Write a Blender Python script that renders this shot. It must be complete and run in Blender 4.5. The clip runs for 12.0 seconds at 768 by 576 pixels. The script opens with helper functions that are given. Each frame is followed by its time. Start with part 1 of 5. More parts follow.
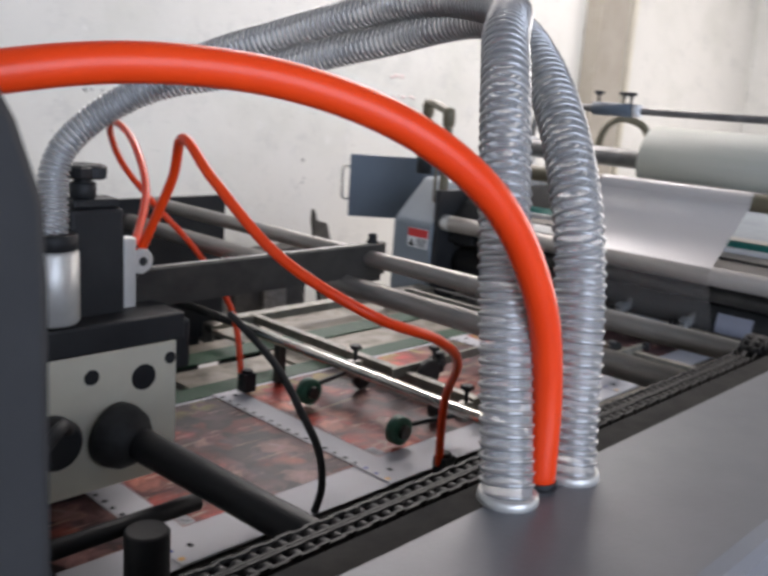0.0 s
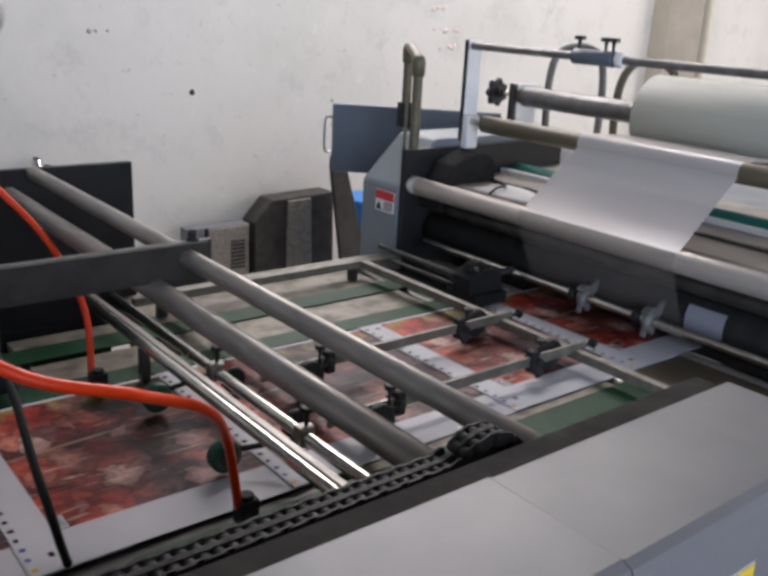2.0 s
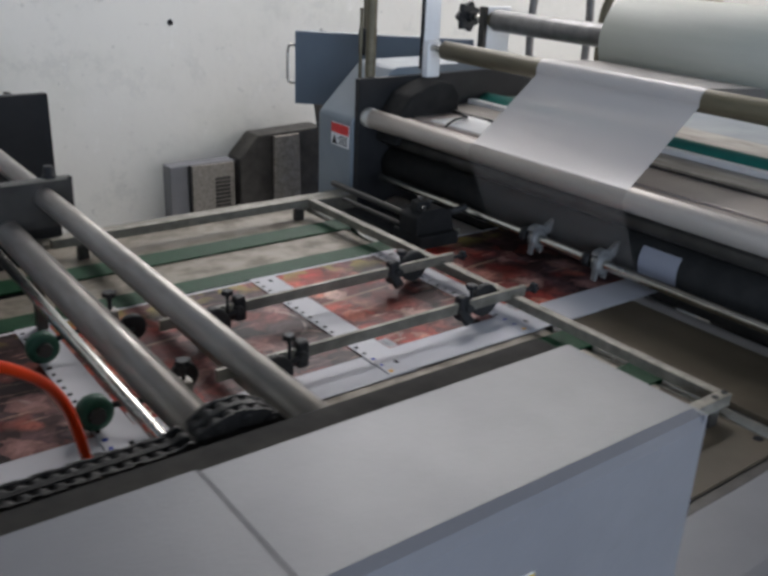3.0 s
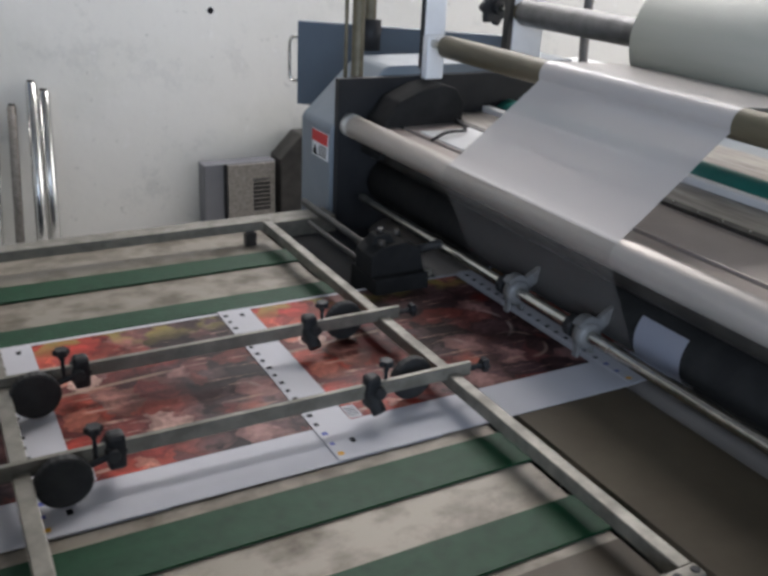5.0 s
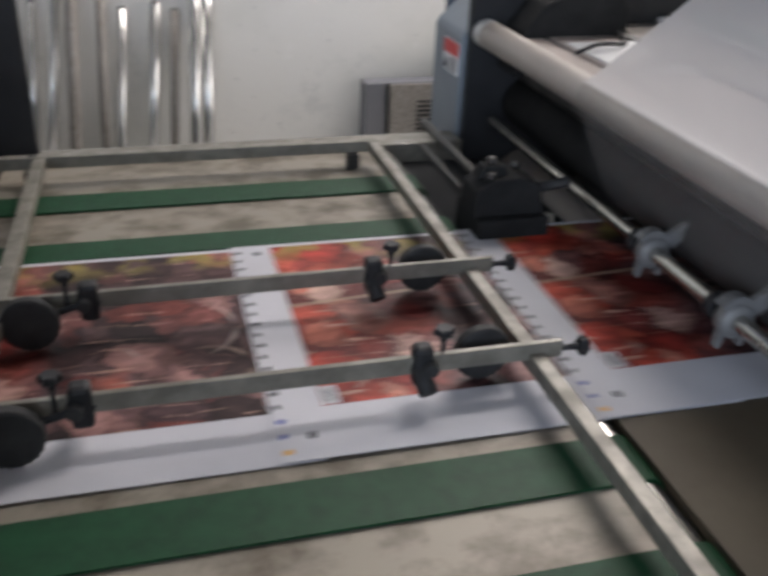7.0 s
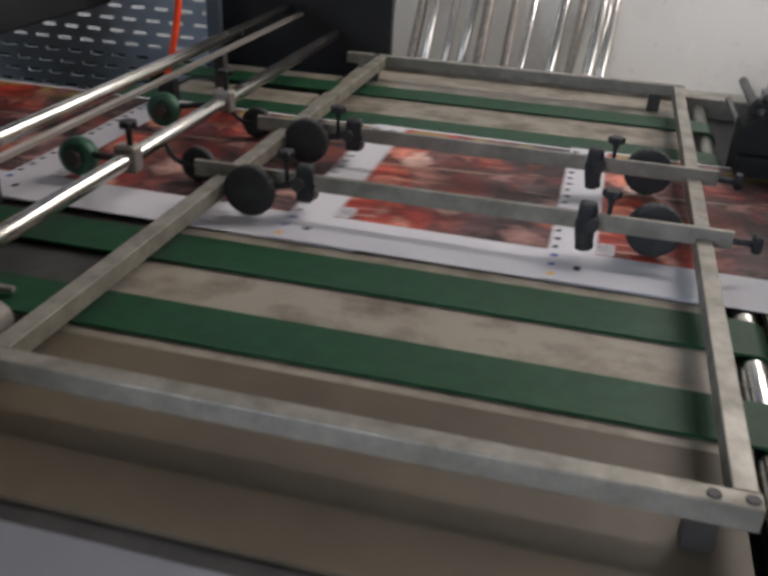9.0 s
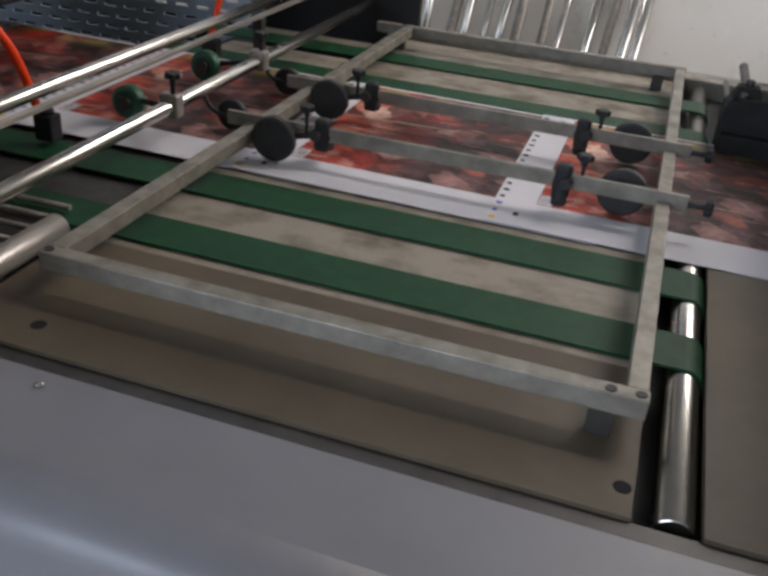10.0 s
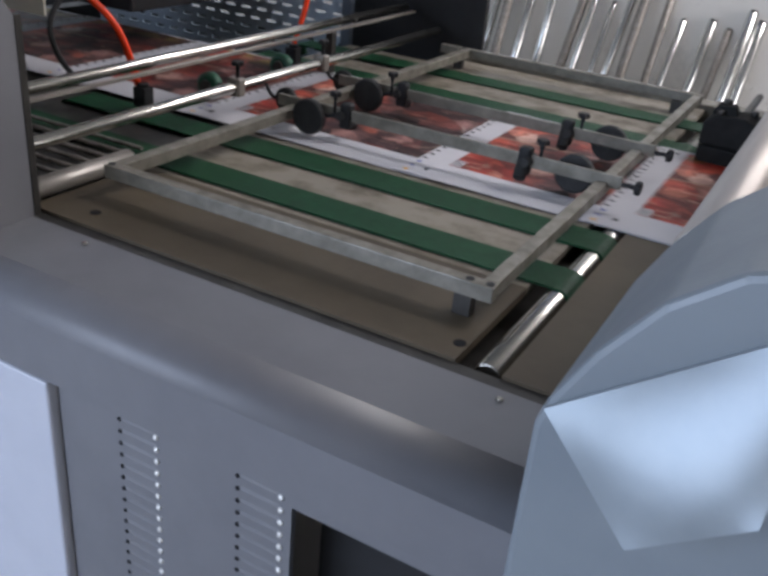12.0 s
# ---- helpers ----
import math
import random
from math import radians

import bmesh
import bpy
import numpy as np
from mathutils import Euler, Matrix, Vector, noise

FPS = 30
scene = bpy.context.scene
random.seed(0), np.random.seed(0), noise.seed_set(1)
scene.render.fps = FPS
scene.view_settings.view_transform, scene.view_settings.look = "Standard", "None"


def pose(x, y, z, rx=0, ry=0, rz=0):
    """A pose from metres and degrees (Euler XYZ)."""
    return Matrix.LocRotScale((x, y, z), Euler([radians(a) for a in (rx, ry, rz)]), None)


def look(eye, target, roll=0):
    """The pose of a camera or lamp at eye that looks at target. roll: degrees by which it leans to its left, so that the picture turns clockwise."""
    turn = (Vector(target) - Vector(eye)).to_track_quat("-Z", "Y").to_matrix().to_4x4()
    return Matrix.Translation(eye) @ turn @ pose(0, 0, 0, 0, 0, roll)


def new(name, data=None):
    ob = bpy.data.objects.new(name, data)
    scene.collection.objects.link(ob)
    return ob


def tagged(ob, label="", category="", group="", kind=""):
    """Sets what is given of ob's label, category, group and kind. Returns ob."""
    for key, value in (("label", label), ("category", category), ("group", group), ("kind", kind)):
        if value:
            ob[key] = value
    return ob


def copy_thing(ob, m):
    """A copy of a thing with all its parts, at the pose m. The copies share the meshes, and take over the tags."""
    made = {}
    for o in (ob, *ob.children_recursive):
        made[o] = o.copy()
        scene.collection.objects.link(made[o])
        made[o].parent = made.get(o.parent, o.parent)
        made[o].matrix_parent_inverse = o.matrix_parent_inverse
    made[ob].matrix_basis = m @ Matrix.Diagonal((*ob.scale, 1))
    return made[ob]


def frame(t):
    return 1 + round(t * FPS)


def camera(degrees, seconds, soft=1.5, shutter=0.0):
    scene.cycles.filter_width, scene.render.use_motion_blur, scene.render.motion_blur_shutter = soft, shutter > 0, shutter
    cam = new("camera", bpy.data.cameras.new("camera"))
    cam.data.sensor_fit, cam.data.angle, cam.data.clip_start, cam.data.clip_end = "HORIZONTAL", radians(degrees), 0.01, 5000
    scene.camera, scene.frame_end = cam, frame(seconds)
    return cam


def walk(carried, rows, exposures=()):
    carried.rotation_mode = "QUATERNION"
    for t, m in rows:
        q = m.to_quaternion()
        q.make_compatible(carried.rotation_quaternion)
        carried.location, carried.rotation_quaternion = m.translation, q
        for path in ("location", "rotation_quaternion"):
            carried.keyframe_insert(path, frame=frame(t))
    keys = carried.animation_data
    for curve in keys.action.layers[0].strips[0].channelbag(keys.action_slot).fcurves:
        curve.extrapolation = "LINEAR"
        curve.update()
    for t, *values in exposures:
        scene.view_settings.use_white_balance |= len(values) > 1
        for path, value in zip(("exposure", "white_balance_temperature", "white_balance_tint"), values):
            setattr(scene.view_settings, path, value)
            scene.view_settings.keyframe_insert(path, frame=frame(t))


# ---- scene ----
cam = camera(48.1, 12.0, soft=3.3, shutter=0.5)
PATH = [
    (0, (0.113, -0.03, 1.561), (1.528, 1.311, 1.115), 4.0),
    (0.5, (0.212, -0.142, 1.574), (1.456, 1.358, 1.122), 4.9),
    (1, (0.404, -0.273, 1.615), (1.589, 1.249, 1.087), 4.3),
    (1.5, (0.54, -0.23, 1.644), (1.75, 1.257, 1.075), 4.3),
    (2, (0.651, -0.143, 1.657), (1.859, 1.324, 1.035), 3.2),
    (2.5, (0.784, -0.121, 1.649), (1.949, 1.344, 0.945), 0.4),
    (3, (0.915, -0.176, 1.631), (2.042, 1.29, 0.869), 2.5),
    (3.5, (1.084, -0.14, 1.615), (2.097, 1.414, 0.868), 1.4),
    (5.5, (1.547, 0.032, 1.564), (2.419, 1.63, 0.736), 2.5),
    (6, (1.649, 0.076, 1.519), (2.456, 1.681, 0.64), 1.6),
    (6.5, (1.736, 0.149, 1.497), (2.469, 1.785, 0.611), 2.9),
    (7, (1.724, 0.185, 1.492), (2.209, 1.881, 0.549), 2.3),
    (7.5, (1.842, 0.166, 1.42), (1.944, 1.936, 0.493), 3.4),
    (9.3, (2.018, -0.131, 1.363), (1.553, 1.576, 0.431), 4.0),
    (9.5, (2.044, -0.174, 1.389), (1.607, 1.509, 0.401), 6.4),
    (10, (2.093, -0.217, 1.407), (1.607, 1.454, 0.42), 5.0),
    (10.5, (2.19, -0.262, 1.416), (1.631, 1.382, 0.425), 5.0),
    (11, (2.282, -0.331, 1.419), (1.63, 1.288, 0.443), 6.1),
    (11.5, (2.4, -0.406, 1.419), (1.665, 1.2, 0.481), 6.9),
    (12, (2.472, -0.443, 1.426), (1.66, 1.139, 0.51), 5.5),
]

# ---- world, light ----
EXPOSURES = [(0.0, 0.15, 6550, 18), (1.0, 0.0, 6600, 19), (1.5, -0.1, 6550, 19), (2.0, -0.05, 6500, 19), (3.0, -0.15, 6350, 14), (5.5, 0.05, 6350, 15), (6.5, 0.14, 6500, 16), (7.5, 0.1, 6650, 17), (9.5, 0.12, 6800, 17), (10.5, 0.15, 6600, 17), (11.0, 0.18, 6450, 17), (12.0, 0.12, 6300, 18)]
walk(cam, [(t, look(eye, target, roll)) for t, eye, target, roll in PATH], EXPOSURES)

world = bpy.data.worlds.new("sky")
scene.world = world
world.use_nodes = True
wn = world.node_tree.nodes
sky = wn.new("ShaderNodeTexSky")
sky.sky_type = "NISHITA"
sky.sun_disc = False
sky.sun_elevation = radians(48)
sky.sun_rotation = radians(150)
world.node_tree.links.new(sky.outputs[0], wn["Background"].inputs[0])
wn["Background"].inputs[1].default_value = 0.12


def window_light(name, eye, target, w, h, power, colour):
    """Daylight through one of the hall's openings; the roof opening is unseen and added."""
    d = bpy.data.lights.new(name, "AREA")
    d.shape, d.size, d.size_y, d.energy, d.color = "RECTANGLE", w, h, power, colour
    ob = new(name, d)
    ob.matrix_world = look(eye, target)
    return ob


HALL = dict(x0=-5.0, x1=10.5, y0=-6.0, y1=4.17, z1=5.2)
window_light("daylight_front", (-1.2, -5.8, 2.2), (0.6, 2.0, 1.1), 5.6, 4.0, 410, (0.68, 0.82, 1.0))
window_light("daylight_end", (10.2, -0.6, 2.1), (2.0, 0.6, 1.2), 4.6, 3.4, 260, (1.0, 0.96, 0.9))
# added fill lamp overhead, no known source, to brighten the north wall
window_light("roof_fill", (5.0, 3.5, 5.12), (5.0, 4.5, 2.2), 4.0, 0.8, 245, (1.0, 0.98, 0.94))
window_light("daylight_back", (3.8, 4.1, 3.1), (3.2, -1.0, 1.2), 1.6, 0.7, 45, (1.0, 0.98, 0.95))

# ---- materials ----


def mat(name, colour, rough=0.5, metal=0.0, colour2=None, scale=8.0, detail=6.0, contrast=(0.35, 0.7), bump=0.0, bump_scale=80.0, rough2=None, spec=0.5, stretch=(1, 1, 1), coat=0.0, transmission=0.0, alpha=1.0):
    m = bpy.data.materials.new(name)
    m.use_nodes = True
    n, l = m.node_tree.nodes, m.node_tree.links
    b = n["Principled BSDF"]
    b.inputs["Base Color"].default_value = (*colour, 1)
    b.inputs["Roughness"].default_value = rough
    b.inputs["Metallic"].default_value = metal
    b.inputs["Specular IOR Level"].default_value = spec
    b.inputs["Coat Weight"].default_value = coat
    b.inputs["Transmission Weight"].default_value = transmission
    b.inputs["Alpha"].default_value = alpha
    tc = n.new("ShaderNodeTexCoord")
    mp = n.new("ShaderNodeMapping")
    mp.inputs["Scale"].default_value = stretch
    l.new(tc.outputs["Object"], mp.inputs[0])
    if colour2:
        tex = n.new("ShaderNodeTexNoise")
        tex.inputs["Scale"].default_value, tex.inputs["Detail"].default_value, tex.inputs["Roughness"].default_value = scale, detail, 0.6
        l.new(mp.outputs[0], tex.inputs["Vector"])
        ramp = n.new("ShaderNodeValToRGB")
        e = ramp.color_ramp.elements
        e[0].position, e[1].position = contrast
        e[0].color, e[1].color = (*colour, 1), (*colour2, 1)
        l.new(tex.outputs["Fac"], ramp.inputs[0])
        l.new(ramp.outputs[0], b.inputs["Base Color"])
        if rough2 is not None:
            mr = n.new("ShaderNodeMapRange")
            mr.inputs["From Min"].default_value, mr.inputs["From Max"].default_value = contrast
            mr.inputs["To Min"].default_value, mr.inputs["To Max"].default_value = rough, rough2
            l.new(tex.outputs["Fac"], mr.inputs[0])
            l.new(mr.outputs[0], b.inputs["Roughness"])
    if bump:
        t2 = n.new("ShaderNodeTexNoise")
        t2.inputs["Scale"].default_value, t2.inputs["Detail"].default_value = bump_scale, 4
        l.new(mp.outputs[0], t2.inputs["Vector"])
        bp = n.new("ShaderNodeBump")
        bp.inputs["Strength"].default_value, bp.inputs["Distance"].default_value = bump, 0.004
        l.new(t2.outputs["Fac"], bp.inputs["Height"])
        l.new(bp.outputs[0], b.inputs["Normal"])
    return m


def plaster():
    """Whitewashed wall with scuffs, grey smears and damp patches."""
    m = mat("plaster", (0.78, 0.77, 0.73), 0.9, bump=0.5, bump_scale=14)
    n, l = m.node_tree.nodes, m.node_tree.links
    b = n["Principled BSDF"]
    tc = n.new("ShaderNodeTexCoord")
    last = None
    for scale, lo, hi, tint, rough in ((1.3, 0.47, 0.72, (0.6, 0.6, 0.55), 0.62), (4.5, 0.54, 0.7, (0.55, 0.55, 0.52), 0.75), (9.0, 0.6, 0.7, (0.76, 0.75, 0.72), 0.7), (17.0, 0.62, 0.71, (0.45, 0.45, 0.42), 0.7)):
        t = n.new("ShaderNodeTexNoise")
        t.inputs["Scale"].default_value, t.inputs["Detail"].default_value, t.inputs["Roughness"].default_value = scale, 8, rough
        l.new(tc.outputs["Object"], t.inputs["Vector"])
        mr = n.new("ShaderNodeMapRange")
        mr.inputs["From Min"].default_value, mr.inputs["From Max"].default_value = lo, hi
        l.new(t.outputs["Fac"], mr.inputs[0])
        mx = n.new("ShaderNodeMix")
        mx.data_type = "RGBA"
        l.new(mr.outputs[0], mx.inputs[0])
        if last:
            l.new(last, mx.inputs[6])
        else:
            mx.inputs[6].default_value = (0.7, 0.69, 0.65, 1)
        mx.inputs[7].default_value = (*tint, 1)
        last = mx.outputs[2]
    l.new(last, b.inputs["Base Color"])
    return m


def print_material():
    """A printed food picture: glazed red and orange pieces, dark sauces and pale highlights, the same on every sheet."""
    m = bpy.data.materials.new("print")
    m.use_nodes = True
    n, l = m.node_tree.nodes, m.node_tree.links
    b = n["Principled BSDF"]
    b.inputs["Roughness"].default_value = 0.46
    b.inputs["Specular IOR Level"].default_value = 0.16
    tc = n.new("ShaderNodeTexCoord")

    def noise_at(scale, detail, rough, vector):
        t = n.new("ShaderNodeTexNoise")
        t.inputs["Scale"].default_value, t.inputs["Detail"].default_value, t.inputs["Roughness"].default_value = scale, detail, rough
        l.new(vector, t.inputs["Vector"])
        return t

    def ramp_of(socket, stops):
        r = n.new("ShaderNodeValToRGB")
        e = r.color_ramp.elements
        for k, (p, c) in enumerate(stops):
            el = e[k] if k < 2 else e.new(p)
            el.position, el.color = p, (*c, 1)
        l.new(socket, r.inputs[0])
        return r.outputs[0]

    def mixed(fac, a, c, blend="MIX"):
        x = n.new("ShaderNodeMix")
        x.data_type, x.blend_type = "RGBA", blend
        for sock, v in ((x.inputs[0], fac), (x.inputs[6], a), (x.inputs[7], c)):
            if isinstance(v, (int, float)):
                sock.default_value = v
            elif isinstance(v, tuple):
                sock.default_value = (*v, 1)
            else:
                l.new(v, sock)
        return x.outputs[2]

    warp = noise_at(13, 6, 0.65, tc.outputs["Object"])
    add = n.new("ShaderNodeVectorMath")
    add.operation = "MULTIPLY_ADD"
    add.inputs[1].default_value = (0.11, 0.08, 0.0)
    l.new(warp.outputs["Color"], add.inputs[0])
    l.new(tc.outputs["Object"], add.inputs[2])
    cells = n.new("ShaderNodeTexVoronoi")
    cells.inputs["Scale"].default_value = 19
    l.new(add.outputs[0], cells.inputs["Vector"])
    sep = n.new("ShaderNodeSeparateColor")
    l.new(cells.outputs["Color"], sep.inputs[0])
    dull = ramp_of(sep.outputs[0], [(0.0, (0.03, 0.018, 0.018)), (0.28, (0.085, 0.045, 0.044)), (0.5, (0.145, 0.085, 0.085)), (0.66, (0.3, 0.08, 0.06)), (0.78, (0.06, 0.044, 0.05)), (0.92, (0.36, 0.2, 0.18))])
    vivid = ramp_of(sep.outputs[0], [(0.0, (0.06, 0.025, 0.022)), (0.18, (0.46, 0.045, 0.03)), (0.42, (0.62, 0.13, 0.075)), (0.58, (0.66, 0.29, 0.21)), (0.72, (0.13, 0.06, 0.06)), (0.82, (0.55, 0.06, 0.035)), (0.95, (0.66, 0.44, 0.36))])
    # the red dish lies towards the trailing end, the dark board towards the leading end
    place = n.new("ShaderNodeSeparateXYZ")
    l.new(add.outputs[0], place.inputs[0])
    side = ramp_of(place.outputs[0], [(0.14, (1, 1, 1)), (0.25, (0.0, 0.0, 0.0))])
    base = mixed(side, dull, vivid)
    patch = noise_at(8, 2, 0.5, tc.outputs["Object"])
    base = mixed(ramp_of(patch.outputs["Fac"], [(0.6, (0, 0, 0)), (0.68, (0.8, 0.8, 0.8))]), base, vivid)
    shade = ramp_of(cells.outputs["Distance"], [(0.0, (1.1, 1.1, 1.1)), (0.4, (0.85, 0.82, 0.82)), (0.75, (0.4, 0.36, 0.36))])
    base = mixed(1.0, base, shade, "MULTIPLY")
    turned = n.new("ShaderNodeMapping")
    turned.inputs["Rotation"].default_value = (0, 0, 0.5)
    turned.inputs["Scale"].default_value = (9, 85, 1)
    l.new(tc.outputs["Object"], turned.inputs[0])
    streak = noise_at(1.0, 3, 0.5, turned.outputs[0])
    base = mixed(ramp_of(streak.outputs["Fac"], [(0.63, (0, 0, 0)), (0.69, (0.75, 0.75, 0.75))]), base, (0.52, 0.33, 0.26))
    fine = noise_at(60, 5, 0.65, add.outputs[0])
    base = mixed(0.85, base, ramp_of(fine.outputs["Fac"], [(0.34, (0.45, 0.42, 0.42)), (0.62, (1.25, 1.22, 1.22))]), "MULTIPLY")
    herb = noise_at(16, 2, 0.5, tc.outputs["Object"])
    far_corner = ramp_of(place.outputs[1], [(0.5, (0, 0, 0)), (0.55, (0.7, 0.7, 0.7))])
    leaf = mixed(1.0, ramp_of(herb.outputs["Fac"], [(0.48, (0, 0, 0)), (0.56, (1, 1, 1))]), far_corner, "MULTIPLY")
    base = mixed(leaf, base, (0.3, 0.25, 0.06))
    # rims of dark plates, and one long pale stalk across the dish
    for cx, cy, radius, tone in ((0.36, 0.3, 0.075, (0.5, 0.4, 0.36)), (0.395, 0.2, 0.05, (0.42, 0.3, 0.24)), (0.33, 0.46, 0.06, (0.46, 0.3, 0.2))):
        away = n.new("ShaderNodeVectorMath")
        away.operation = "DISTANCE"
        away.inputs[1].default_value = (cx, cy, 0.001)
        l.new(tc.outputs["Object"], away.inputs[0])
        rim = ramp_of(away.outputs["Value"], [(radius - 0.004, (0, 0, 0)), (radius - 0.001, (0.7, 0.7, 0.7)), (radius + 0.001, (0.7, 0.7, 0.7)), (radius + 0.004, (0, 0, 0))])
        broken = ramp_of(patch.outputs["Fac"], [(0.5, (0, 0, 0)), (0.56, (1, 1, 1))])
        base = mixed(mixed(1.0, rim, broken, "MULTIPLY"), base, tone)
    slant = n.new("ShaderNodeMapping")
    slant.inputs["Rotation"].default_value = (0, 0, -0.09)
    l.new(tc.outputs["Object"], slant.inputs[0])
    split = n.new("ShaderNodeSeparateXYZ")
    l.new(slant.outputs[0], split.inputs[0])
    stalk = ramp_of(split.outputs[1], [(0.327, (0, 0, 0)), (0.329, (1, 1, 1)), (0.331, (1, 1, 1)), (0.333, (0, 0, 0))])
    reach = ramp_of(split.outputs[0], [(0.2, (0.8, 0.8, 0.8)), (0.24, (0, 0, 0))])
    base = mixed(mixed(1.0, stalk, reach, "MULTIPLY"), base, (0.5, 0.36, 0.26))
    l.new(base, b.inputs["Base Color"])
    return m


def film_material(name, body, colour=(0.5, 0.47, 0.45)):
    """Clear plastic film with a soft sheen."""
    m = bpy.data.materials.new(name)
    m.use_nodes = True
    n, l = m.node_tree.nodes, m.node_tree.links
    b = n["Principled BSDF"]
    b.inputs["Base Color"].default_value = (*colour, 1)
    b.inputs["Roughness"].default_value = 0.3
    tr = n.new("ShaderNodeBsdfTransparent")
    tr.inputs[0].default_value = (0.95, 0.94, 0.92, 1)
    mix = n.new("ShaderNodeMixShader")
    mix.inputs[0].default_value = body
    l.new(tr.outputs[0], mix.inputs[1])
    l.new(b.outputs[0], mix.inputs[2])
    l.new(mix.outputs[0], n["Material Output"].inputs[0])
    tc = n.new("ShaderNodeTexCoord")
    t = n.new("ShaderNodeTexNoise")
    t.inputs["Scale"].default_value = 5
    l.new(tc.outputs["Object"], t.inputs["Vector"])
    bp = n.new("ShaderNodeBump")
    bp.inputs["Strength"].default_value, bp.inputs["Distance"].default_value = 0.12, 0.006
    l.new(t.outputs["Fac"], bp.inputs["Height"])
    l.new(bp.outputs[0], b.inputs["Normal"])
    return m


